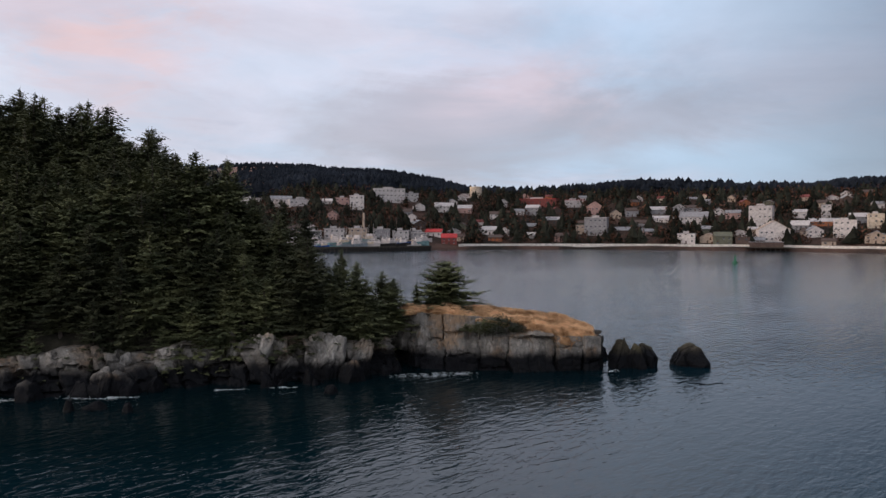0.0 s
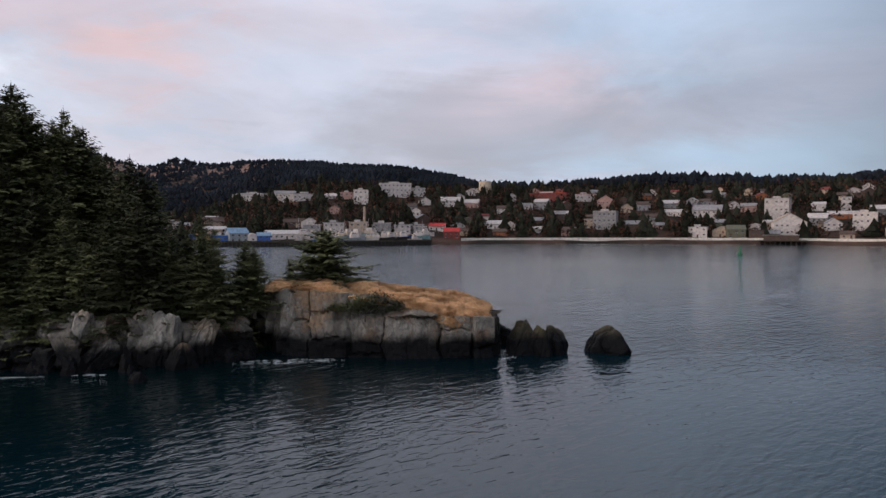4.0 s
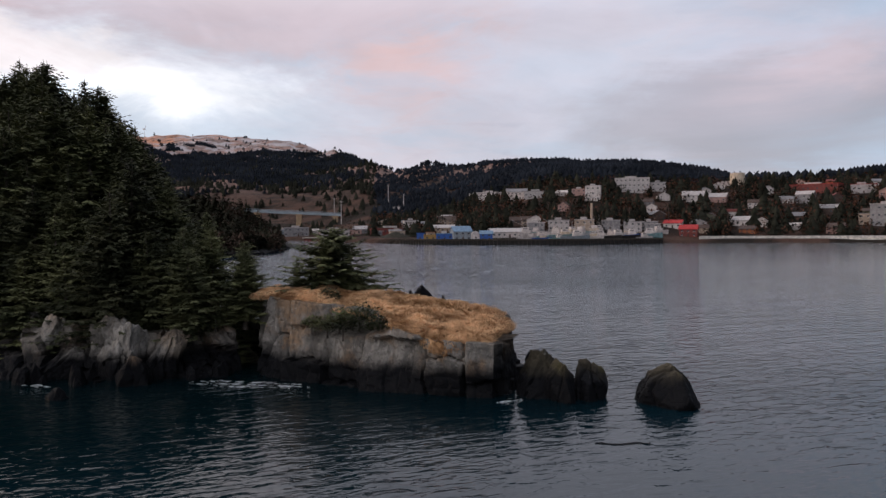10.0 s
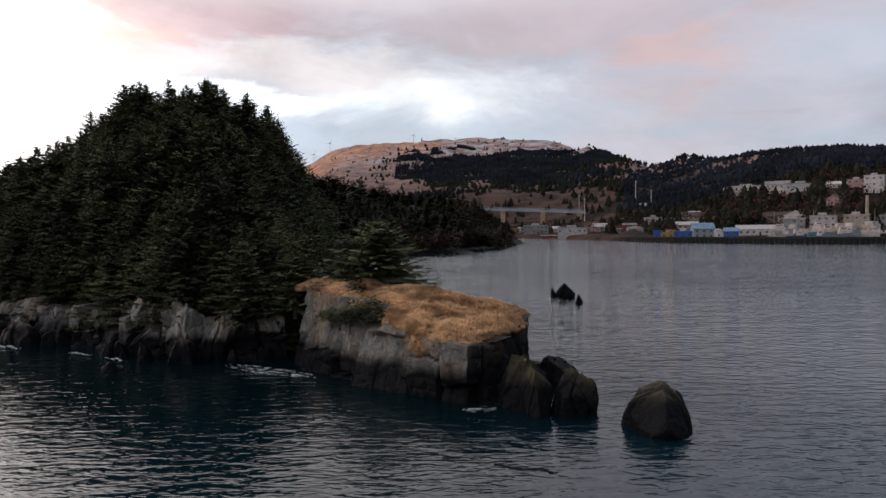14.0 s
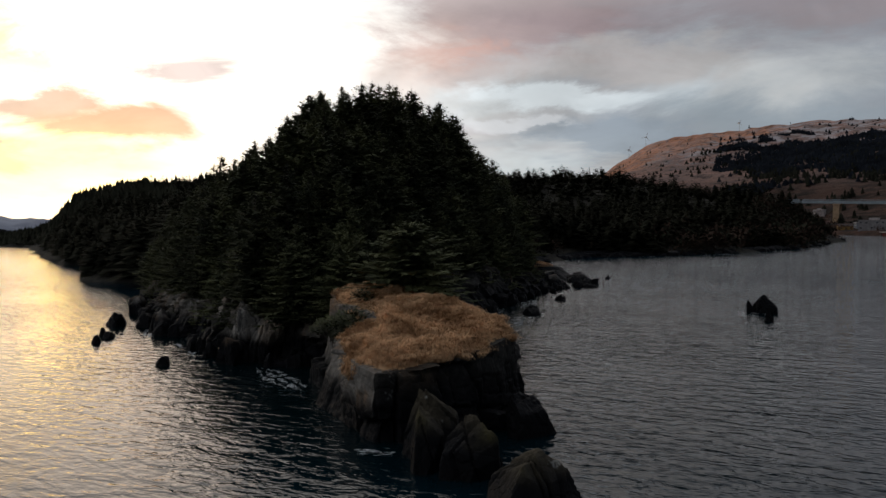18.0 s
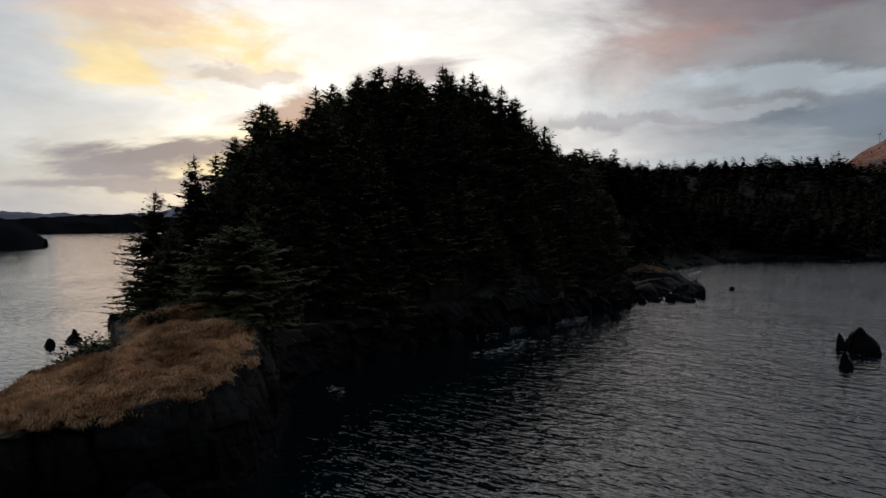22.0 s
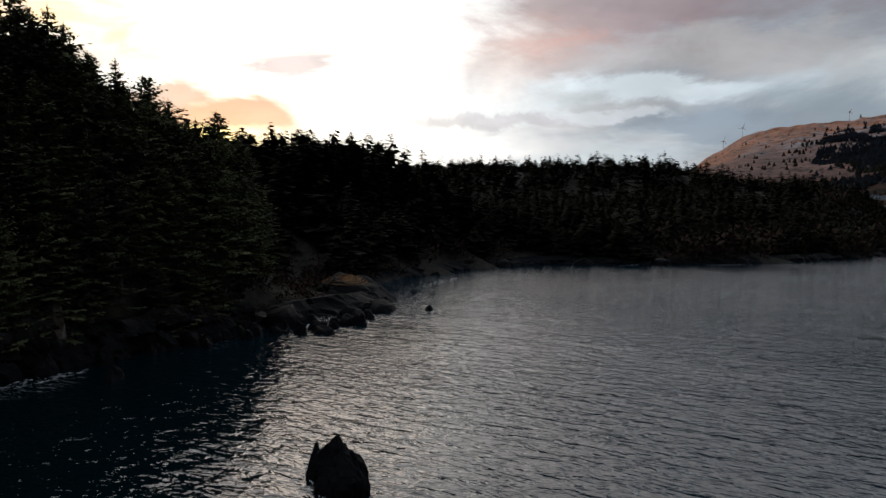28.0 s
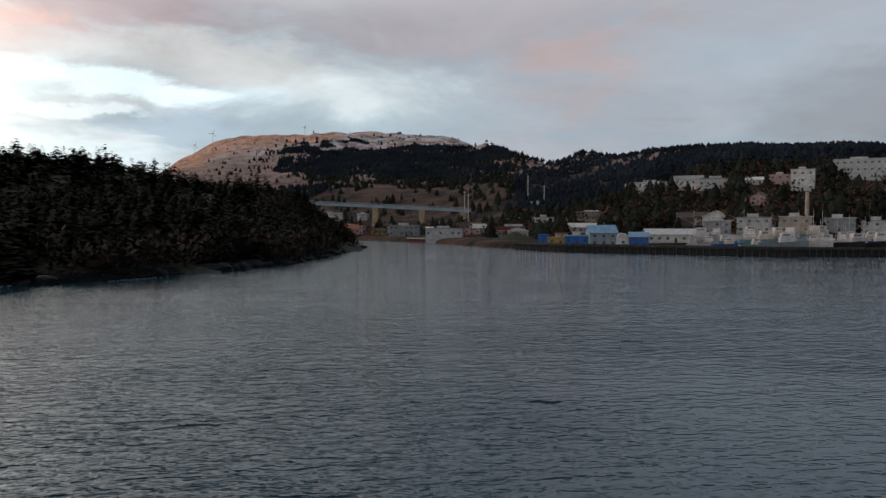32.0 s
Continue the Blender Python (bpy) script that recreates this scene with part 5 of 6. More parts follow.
def kelp(x, y, L, turn, seed):
    """A strand of floating kelp: a wavy ribbon with short side blades, awash."""
    rn = random.Random(seed)
    V, F = [], []
    n = 14
    for i in range(n + 1):
        f = i / n
        px, py = (f - 0.5) * L, 0.12 * math.sin(f * 9 + seed) + rn.uniform(-0.03, 0.03)
        w = 0.09 * math.sin(math.pi * min(1, f * 0.95 + 0.05)) + 0.02
        V += [(px, py - w, 0.01), (px, py, 0.05), (px, py + w, 0.01)]
    F += grid_faces(n + 1, 3)
    for i in range(9):
        f, sd = rn.random(), rn.choice((-1, 1))
        px, py, b = (f - 0.5) * L, 0.12 * math.sin(f * 9 + seed), len(V)
        V += [(px, py, 0.03), (px + 0.22, py + sd * 0.16, 0.02), (px + 0.42, py + sd * 0.2, 0.015), (px + 0.2, py + sd * 0.06, 0.04)]
        F.append((b, b + 1, b + 2, b + 3))
    ob = mesh_ob("floating_kelp", V, F, M_BLACKROCK)
    ob.matrix_world = pose(x, y, 0, 0, 0, turn)
    return tagged(ob, "dark strand of kelp floating on the sea", "kelp", "floating kelp")


for q in ((22.9, 61.3, 2.6, 20, 1), (-33.6, 171.2, 2.2, 35, 3), (-36.8, 193.9, 2.0, 40, 4), (-20.5, 185.8, 1.8, 30, 5), (-23.2, 210.1, 2.0, 25, 6)):
    kelp(*q)

# ---------- the town ----------
TONES = {"white": (0.84, 0.81, 0.79), "pale": (0.66, 0.65, 0.65), "grey": (0.36, 0.37, 0.39), "rose": (0.60, 0.40, 0.36), "brown": (0.12, 0.085, 0.07), "red": (0.60, 0.06, 0.06),
         "darkred": (0.26, 0.07, 0.06), "tan": (0.54, 0.45, 0.36), "olive": (0.17, 0.18, 0.13), "orange": (0.42, 0.16, 0.07), "cream": (0.80, 0.70, 0.55), "blue": (0.05, 0.16, 0.55),
         "skyblue": (0.28, 0.46, 0.66), "steel": (0.36, 0.44, 0.50), "ochre": (0.55, 0.36, 0.12), "green": (0.05, 0.22, 0.12), "dark": (0.035, 0.033, 0.033), "aqua": (0.25, 0.45, 0.48)}
PAINT = {k: material("paint_" + k, tuple(c * k for c, k in zip(v, (0.68, 0.61, 0.58))), 0.65, 0.6, 0.18, 0.15, 0.03, spec=0.25, fine=9.0) for k, v in TONES.items()}
M_PANE = material("window_glass", (0.07, 0.075, 0.085), 0.12, 1.0, 0.3, 0.0, spec=0.6)
M_TIMBER = material("dock_timber", (0.05, 0.04, 0.032), 0.9, 1.2, 0.4, 0.4, 0.05)
M_CONCRETE = material("pier_concrete", (0.42, 0.28, 0.17), 0.85, 0.5, 0.2, 0.3, 0.05)
M_GRAVEL = material("pale_gravel", (0.60, 0.54, 0.48), 0.95, 0.8, 0.3, 0.3, 0.05)
M_STEEL = material("bridge_steel", (0.36, 0.42, 0.46), 0.5, 0.3, 0.15, 0.1, 0.02, metal=0.2)


def prism(w, d, z0, z1, side, over=0.45, thick=0.22):
    """Gable roof: two slabs; the ridge runs along x (side) or along y."""
    bm = bmesh.new()
    a, b = (-w / 2 - over, w / 2 + over) if side else (-over, d + over)
    c0, c1 = (-over, d + over) if side else (-w / 2 - over, w / 2 + over)
    mid = (c0 + c1) / 2
    for lo, hi in ((c0, mid), (c1, mid)):
        ring = []
        for q in (a, b):
            for c, z in ((lo, z0 - 0.15), (hi, z1), (hi, z1 + thick), (lo, z0 - 0.15 + thick)):
                ring.append(bm.verts.new((q, c, z) if side else (c, q, z)))
        for f in ((0, 1, 2, 3), (7, 6, 5, 4), (0, 4, 5, 1), (1, 5, 6, 2), (2, 6, 7, 3), (3, 7, 4, 0)):
            bm.faces.new([ring[i] for i in f])
    bmesh.ops.recalc_face_normals(bm, faces=bm.faces)
    return bm


def gable_walls(w, d, z1, zr, side):
    """House body with pointed end walls."""
    bm = boxes((-w / 2, w / 2, 0, d, -2.5, z1))
    tri = [((-w / 2, 0, z1), (w / 2, 0, z1), (0, 0, zr)), ((-w / 2, d, z1), (w / 2, d, z1), (0, d, zr))] if not side else [((-w / 2, 0, z1), (-w / 2, d, z1), (-w / 2, d / 2, zr)), ((w / 2, 0, z1), (w / 2, d, z1), (w / 2, d / 2, zr))]
    for t in tri:
        bm.faces.new([bm.verts.new(p) for p in t])
    return bm


def unit_mesh(name, mat):
    bm = boxes((-0.5, 0.5, -0.5, 0.5, -0.5, 0.5))
    me = bpy.data.meshes.new(name)
    bm.to_mesh(me)
    bm.free()
    me.materials.append(mat)
    return me


PANE_MESH, TRIM_MESH, DOOR_MESH = unit_mesh("window", M_PANE), unit_mesh("window_frame", PAINT["white"]), unit_mesh("door", PAINT["brown"])


def piece(name, me, parent, x, y, z, sx, sy, sz):
    ob = new(name, me)
    ob.parent = parent
    ob.matrix_local = Matrix.Translation((x, y, z)) @ Matrix.Diagonal((sx, sy, sz, 1))
    return ob


WORDS = {"white": "white", "pale": "pale grey", "grey": "grey", "rose": "dusky pink", "brown": "dark brown", "red": "red", "darkred": "dark red", "tan": "tan", "olive": "olive", "orange": "orange-brown",
         "cream": "cream", "blue": "bright blue", "skyblue": "light blue", "steel": "steel grey", "ochre": "ochre"}
ROOFS = {"g": "gabled", "s": "pitched", "f": "flat-roofed", "h": "hip-roofed", "a": "arched"}
rb = random.Random(21)


HOUSES = []


def building(kind, x, y, w, h, face, wall, roof, storeys):
    """A house of the town: walls, roof, windows and a door, its front at (x, y)."""
    d = min(15, max(5.5, w * rb.uniform(0.6, 0.9)))
    z = far_height(x, y)
    name = "house" if w < 16 and kind != "a" else "building"
    root = tagged(new(name), f"{WORDS[wall]} {ROOFS[kind]} {'house' if name == 'house' else 'building'} with {storeys} {'floor' if storeys == 1 else 'floors'} and {WORDS[roof]} roof", name, "town buildings")
    root.matrix_world = pose(x, y, z - 0.1, 0, 0, face)
    HOUSES.append((x, y, w))
    if kind == "f":
        top = h - 0.35
        part("wall", boxes((-w / 2, w / 2, 0, d, -3, top)), PAINT[wall], root)
        part("roof", boxes((-w / 2 - 0.3, w / 2 + 0.3, -0.3, d + 0.3, top + 0.003, h)), PAINT[roof], root)
        if w > 9:
            part("roof_hut", boxes((-w * 0.2, w * 0.12, d * 0.3, d * 0.6, h + 0.003, h + 1.4)), PAINT["pale"], root)
    elif kind == "a":
        bm = bmesh.new()
        k, r, top = 12, w / 2, h - w / 2
        prof = [(-r, -3)] + [(-r * math.cos(math.pi * i / k), top + r * math.sin(math.pi * i / k)) for i in range(k + 1)] + [(r, -3)]
        fr, bk = [bm.verts.new((px, 0, pz)) for px, pz in prof], [bm.verts.new((px, d, pz)) for px, pz in prof]
        bm.faces.new(fr)
        bm.faces.new(bk[::-1])
        for i in range(len(prof)):
            j = (i + 1) % len(prof)
            bm.faces.new((fr[j], fr[i], bk[i], bk[j]))
        part("wall", bm, PAINT[wall], root)
        top = h * 0.6
    else:
        rise = min(h * 0.4, (d if kind != "g" else w) * 0.32)
        top = h - rise
        side = kind != "g"
        part("wall", gable_walls(w, d, top, h - 0.05, side), PAINT[wall], root)
        part("roof", prism(w, d, top, h, side), PAINT[roof], root)
        if rb.random() < 0.4:
            part("chimney", boxes((w * 0.18, w * 0.18 + 0.7, d * 0.55, d * 0.55 + 0.7, top, h + 0.8)), PAINT["brown"], root)
    per = top / storeys
    n = max(1, int(w / 3.1))
    for s in range(storeys):
        for i in range(n):
            if rb.random() < 0.14:
                continue
            px = (i + 0.5) / n * w - w / 2
            hh, ww = min(1.0, per * 0.4), min(1.2, w / n * 0.45)
            if s == 0 and i == n // 2 and kind != "a":
                piece("door", DOOR_MESH, root, px, -0.02, min(1.05, per * 0.4), 1.0, 0.08, min(2.0, per * 0.8))
                continue
            piece("window", PANE_MESH, root, px, -0.01, s * per + per * 0.55, ww, 0.10, hh)
            if h > 7 and w < 16:
                piece("sill", TRIM_MESH, root, px, -0.05, s * per + per * 0.55 - hh / 2 - 0.08, ww + 0.3, 0.16, 0.12)
    return root


building("f", -153.4, 651.0, 40.8, 5.2, 3, "white", "grey", 1)
building("s", -115.9, 586.4, 9.4, 9.0, 20, "white", "grey", 2)
building("f", -92.8, 573.1, 20.3, 6.0, 16, "pale", "grey", 1)
building("s", -72.9, 580.8, 12.7, 4.7, -0, "white", "white", 1)
building("f", -61.2, 583.1, 11.3, 6.1, 5, "rose", "rose", 2)
building("f", -47.9, 565.3, 11.4, 11.9, 3, "white", "white", 3)
building("f", -23.1, 616.4, 27.5, 12.5, 6, "pale", "white", 3)
building("f", -3.1, 626.7, 11.7, 8.1, 8, "pale", "grey", 2)
building("s", -9.4, 563.0, 10.1, 5.9, -11, "grey", "brown", 1)
building("g", -63.0, 522.8, 7.6, 6.8, -7, "rose", "brown", 2)
building("s", -85.0, 479.4, 10.8, 6.2, 19, "brown", "brown", 2)
building("g", -73.2, 478.2, 11.2, 6.9, 6, "white", "white", 2)
building("f", -1.9, 487.1, 10.7, 5.9, 7, "grey", "pale", 2)
building("s", 11.8, 498.8, 11.4, 5.3, -16, "white", "red", 1)
building("s", 21.6, 474.3, 10.4, 7.3, -5, "darkred", "red", 2)
building("s", 24.2, 592.3, 15.9, 8.7, 3, "white", "pale", 2)
building("s", 40.1, 595.3, 14.6, 7.3, -12, "rose", "pale", 1)
building("f", 51.1, 693.2, 8.5, 4.5, 8, "white", "white", 1)
building("g", 79.3, 626.3, 7.2, 7.7, 4, "pale", "grey", 2)
building("f", 111.2, 636.4, 36.0, 7.3, -23, "darkred", "red", 1)
building("s", 100.2, 595.9, 11.7, 9.3, -23, "grey", "pale", 2)
building("s", 88.2, 595.9, 10.2, 5.4, -8, "pale", "grey", 1)
building("f", 145.4, 632.3, 17.1, 7.3, -1, "pale", "red", 1)
building("g", 154.7, 596.1, 14.2, 11.8, -18, "rose", "rose", 2)
building("s", 53.1, 518.9, 12.7, 6.4, -14, "white", "pale", 1)
building("g", 65.6, 517.4, 6.8, 6.3, -10, "white", "white", 1)
building("s", 83.6, 510.5, 6.7, 4.6, -23, "pale", "white", 1)
building("f", 135.4, 521.7, 16.7, 14.2, -23, "grey", "pale", 3)
building("f", 125.8, 529.3, 7.0, 7.4, -16, "tan", "grey", 2)
building("s", 204.3, 582.8, 15.4, 6.7, -20, "grey", "pale", 2)
building("s", 198.5, 554.1, 17.8, 5.5, -28, "white", "pale", 1)
building("g", 225.4, 588.7, 9.2, 6.8, -29, "grey", "pale", 2)
building("s", 219.4, 542.8, 21.1, 10.3, -30, "pale", "grey", 2)
building("s", 237.7, 588.1, 14.6, 5.4, -23, "grey", "brown", 1)
building("f", 187.8, 477.8, 11.9, 7.5, -28, "white", "grey", 2)
building("g", 202.4, 476.1, 10.3, 7.1, -37, "tan", "tan", 1)
building("s", 207.7, 462.7, 11.1, 9.2, -15, "olive", "olive", 2)
building("g", 232.8, 490.8, 11.4, 4.9, -24, "white", "white", 1)
building("f", 218.1, 456.7, 8.7, 6.4, -22, "brown", "brown", 2)
building("f", 259.4, 514.5, 16.3, 17.1, -36, "pale", "grey", 3)
building("s", 240.9, 486.8, 6.1, 7.3, -13, "tan", "pale", 1)
building("g", 242.7, 462.1, 19.6, 15.0, -18, "white", "tan", 2)
building("s", 271.3, 483.0, 12.9, 8.5, -40, "grey", "pale", 2)
building("s", 295.1, 523.5, 9.6, 7.0, -34, "white", "pale", 1)
building("s", 296.9, 492.3, 25.9, 5.8, -25, "orange", "pale", 1)
building("f", 310.2, 513.4, 6.4, 10.7, -26, "pale", "grey", 3)
building("g", 272.0, 462.9, 9.7, 8.1, -19, "white", "grey", 2)
building("f", 285.5, 452.2, 13.6, 12.1, -35, "white", "white", 3)
building("h", 316.5, 483.3, 12.1, 7.7, -24, "grey", "pale", 2)
building("f", 315.6, 464.7, 9.7, 10.5, -30, "cream", "cream", 3)
building("g", 287.2, 423.4, 12.1, 8.2, -40, "tan", "grey", 2)
building("s", 263.6, 434.0, 8.0, 4.7, -29, "tan", "brown", 1)
building("s", 182.4, 579.7, 10.5, 7.6, -7, "grey", "brown", 1)
building("g", 167.6, 577.0, 9.5, 7.6, -7, "tan", "brown", 1)
building("s", 108.0, 559.9, 11.5, 6.9, -11, "brown", "grey", 1)
building("s", 254.4, 548.1, 11.4, 7.3, -23, "rose", "grey", 1)
building("f", -157.9, 658.1, 28.7, 5.6, 4, "white", "grey", 1)
building("s", -108.0, 579.9, 10.5, 8.8, 8, "white", "grey", 2)
building("h", -151.6, 526.5, 13.9, 7.6, 29, "tan", "brown", 2)
building("s", -198.0, 559.3, 10.6, 7.4, 22, "pale", "grey", 2)
building("f", -264.8, 700.2, 21.2, 6.5, 15, "white", "pale", 1)
building("f", -187.5, 503.6, 32.7, 5.5, 27, "darkred", "brown", 1)
building("s", -78.7, 481.6, 8.9, 5.7, 20, "tan", "brown", 2)
building("s", -227.4, 531.7, 10.9, 6.4, 33, "grey", "pale", 1)
building("f", -284.6, 527.0, 20.0, 7.6, 30, "grey", "pale", 2)
building("f", -228.6, 491.0, 21.4, 6.0, 28, "pale", "grey", 1)
building("g", -238.1, 600.2, 11.7, 6.1, 26, "tan", "pale", 1)
building("s", -182.8, 555.0, 10.4, 5.4, 31, "rose", "grey", 1)
building("s", -51.7, 475.4, 7.5, 4.8, 12, "grey", "brown", 1)
building("f", -41.0, 469.2, 7.3, 4.7, 7, "pale", "grey", 2)
building("f", -513.6, 702.5, 27.8, 9.7, 42, "white", "grey", 2)
building("f", -362.8, 559.8, 22.9, 7.0, 28, "rose", "rose", 2)
building("f", -482.4, 719.3, 10.8, 7.2, 27, "pale", "white", 2)
building("s", -281.5, 559.4, 10.9, 4.8, 40, "pale", "white", 1)
building("f", -227.5, 544.7, 12.9, 3.0, 43, "pale", "white", 1)
building("f", -166.1, 465.3, 10.1, 4.6, 30, "tan", "pale", 1)
building("f", -115.8, 420.2, 9.9, 4.6, 18, "blue", "skyblue", 1)
building("f", -133.3, 424.9, 4.4, 4.8, 14, "blue", "blue", 1)
building("f", -125.2, 420.7, 7.4, 3.7, 23, "ochre", "ochre", 1)
building("s", -104.5, 421.3, 11.1, 8.5, 33, "steel", "skyblue", 2)
building("a", -96.3, 421.0, 4.5, 5.5, 26, "white", "white", 1)
building("s", -89.9, 421.0, 7.4, 5.8, 19, "blue", "skyblue", 2)
building("s", -79.7, 436.7, 22.6, 5.6, 26, "white", "pale", 1)
building("s", -138.8, 485.4, 20.5, 5.0, 14, "tan", "pale", 1)
building("s", -344.7, 539.7, 14.2, 8.4, 41, "rose", "orange", 1)
building("f", -475.7, 713.2, 8.3, 5.9, 53, "white", "grey", 1)
building("f", -189.7, 546.2, 12.0, 8.5, 27, "pale", "grey", 2)
building("s", -144.2, 497.4, 19.2, 3.9, 21, "white", "brown", 1)
building("s", -164.7, 564.5, 11.3, 4.3, 15, "grey", "pale", 1)
building("s", -184.1, 502.2, 9.6, 4.5, 28, "tan", "grey", 1)
building("f", -193.9, 500.4, 8.1, 3.6, 41, "grey", "white", 1)
building("f", -231.1, 527.5, 10.8, 4.3, 17, "rose", "grey", 1)
building("s", -270.5, 554.7, 11.9, 4.7, 41, "pale", "brown", 1)
building("f", -323.7, 573.5, 13.8, 4.7, 46, "steel", "pale", 1)
building("s", -322.7, 548.9, 10.0, 4.6, 49, "ochre", "brown", 1)
building("f", -137.1, 453.7, 5.1, 3.2, 30, "tan", "orange", 1)
building("s", 156.1, 517.8, 11.9, 6.4, -9, "brown", "grey", 1)
building("s", 175.9, 539.8, 11.6, 6.2, -18, "grey", "brown", 1)
building("s", 110.7, 567.5, 14.0, 5.6, -10, "brown", "pale", 1)
building("s", 228.9, 459.2, 9.9, 5.3, -29, "brown", "grey", 1)
building("g", 301.8, 481.0, 8.0, 4.8, -45, "cream", "grey", 1)
building("s", 271.7, 470.0, 9.8, 5.5, -20, "tan", "brown", 1)
# white storage tank on the hill
tank = tagged(new("storage_tank"), "large white storage tank on the town hill", "tank")
tx, ty = 60.0, 689.0
tank.matrix_world = pose(tx, ty, far_height(tx, ty))
bm = bmesh.new()
bmesh.ops.create_cone(bm, cap_ends=True, segments=28, radius1=6.0, radius2=6.0, depth=14.0, matrix=Matrix.Translation((0, 0, 4.5)))
part("shell", bm, PAINT["cream"], tank)
bm = bmesh.new()
bmesh.ops.create_cone(bm, cap_ends=True, segments=28, radius1=6.15, radius2=0.4, depth=0.9, matrix=Matrix.Translation((0, 0, 11.96)))
part("roof", bm, PAINT["white"], tank)


def pole(name, x, y, h, r, mat, label, category, z=None, arms=(), group=""):
    root = tagged(new(name), label, category, group)
    root.matrix_world = pose(x, y, far_height(x, y) if z is None else z, 0, 0, math.degrees(math.atan2(-(x - CX), y - CY)))
    bm = bmesh.new()
    bmesh.ops.create_cone(bm, cap_ends=True, segments=10, radius1=r, radius2=r * 0.75, depth=h + 2, matrix=Matrix.Translation((0, 0, h / 2 - 1)))
    part("shaft", bm, mat, root)
    for zc, half in arms:
        part("crossarm", boxes((-half, half, -0.1 - r, 0.1 + r, zc - 0.12, zc + 0.12)), mat, root)
    return root


pole("chimney_stack", -36.6, 478, 15.5, 1.0, PAINT["tan"], "pale round smokestack behind the boats", "chimney")
for x, y, h in ((-14.5, 494, 12.5), (9.4, 502, 12.5), (45, 505, 11), (-70, 505, 11)):
    pole("utility_pole", x, y, h, 0.28, PAINT["brown"], "wooden utility pole with crossarms above the harbour", "utility pole", arms=((h - 0.8, 1.3), (h - 1.9, 1.1)), group="utility poles")
for x, y, h in ((-312, 656, 24), (-300, 745, 22), (-262, 700, 20), (-355, 720, 22)):
    pole("mast", x, y, h, 0.5, PAINT["pale"], "tall pale mast on the slope below the mountain", "mast", arms=((h - 1.5, 1.6),), group="masts")


def wire(x0, y0, x1, y1, up):
    z0, z1 = far_height(x0, y0) + up, far_height(x1, y1) + up
    V, F, n = [], [], 12
    for i in range(n + 1):
        f = i / n
        x, y, z = x0 + (x1 - x0) * f, y0 + (y1 - y0) * f, z0 + (z1 - z0) * f - 1.2 * math.sin(math.pi * f)
        V += [(x, y - 0.05, z), (x, y + 0.05, z), (x, y, z + 0.09)]
        if i:
            k = 3 * i
            F += [(k - 3, k - 2, k + 1, k), (k - 2, k - 1, k + 2, k + 1), (k - 1, k - 3, k, k + 2)]
    tagged(mesh_ob("power_line", V, F, PAINT["dark"]), "thin dark power line between utility poles", "cable", "power lines")


for a, b in (((-70, 505), (-14.5, 494)), ((-14.5, 494), (9.4, 502)), ((9.4, 502), (45, 505))):
    wire(*a, *b, 10.6)


def turbine(x, y, z, h, turn):
    root = tagged(new("wind_turbine"), "slender white wind turbine on the mountain crest", "wind turbine", "wind turbines")
    root.matrix_world = pose(x, y, z, 0, 0, turn)
    bm = bmesh.new()
    bmesh.ops.create_cone(bm, cap_ends=True, segments=12, radius1=0.7, radius2=0.4, depth=h + 12, matrix=Matrix.Translation((0, 0, h / 2 - 6)))
    part("tower", bm, PAINT["pale"], root)
    part("nacelle", boxes((-1.5, 1.5, -4, 5, h, h + 3)), PAINT["pale"], root)
    for k in range(3):
        bm = boxes((-0.4, 0.4, -4.6, -4.1, 0, h * 0.45))
        bmesh.ops.transform(bm, matrix=Matrix.Translation((0, 0, h + 1.5)) @ Matrix.Rotation(radians(20 + 120 * k), 4, "Y"), verts=bm.verts)
        part("blade", bm, PAINT["pale"], root)


for b, h in ((49.6, 34), (50.9, 28), (42.8, 20)):
    r = ridge_r(b)
    x, y = CX - r * math.sin(radians(b)), CY + r * math.cos(radians(b))
    turbine(x, y, far_height(x, y), h, b + 20)


# ---------- harbour ----------
def at_shore(b, s):
    r = shore_r(b) + s
    return CX - r * math.sin(radians(b)), CY + r * math.cos(radians(b))


pile_me = None
for k in range(7):
    b0, b1 = 22.5 - k * 3.0, 22.5 - k * 3.0 - 2.98
    (xa, ya), (xb, yb) = at_shore(b0, -7), at_shore(b1, -7)
    L, turn = math.hypot(xb - xa, yb - ya), math.degrees(math.atan2(yb - ya, xb - xa))
    dock = tagged(new("dock"), "dark timber dock on pilings along the harbour front", "dock", "dock sections")
    dock.matrix_world = pose(xa, ya, 0, 0, 0, turn)
    part("deck", boxes((0, L, 0, 14, 2.2, 2.9)), M_TIMBER, dock)
    part("kerb", boxes((0, L, 0.05, 0.4, 2.903, 3.25)), M_TIMBER, dock)
    if pile_me is None:
        bm = bmesh.new()
        bmesh.ops.create_cone(bm, cap_ends=True, segments=8, radius1=0.22, radius2=0.22, depth=7.0, matrix=Matrix.Translation((0, 0, -0.8)))
        pile_me = part("piling", bm, M_TIMBER, dock).data
        scene.collection.objects.unlink(scene.objects["piling"])
    for i in range(int(L / 2.4)):
        ob = new("piling", pile_me)
        ob.parent = dock
        ob.matrix_local = Matrix.Translation((1 + i * 2.4, 0.3, 0))
    part("skirt", boxes((0, L, 0.8, 1.1, -1.5, 2.2)), PAINT["dark"], dock)

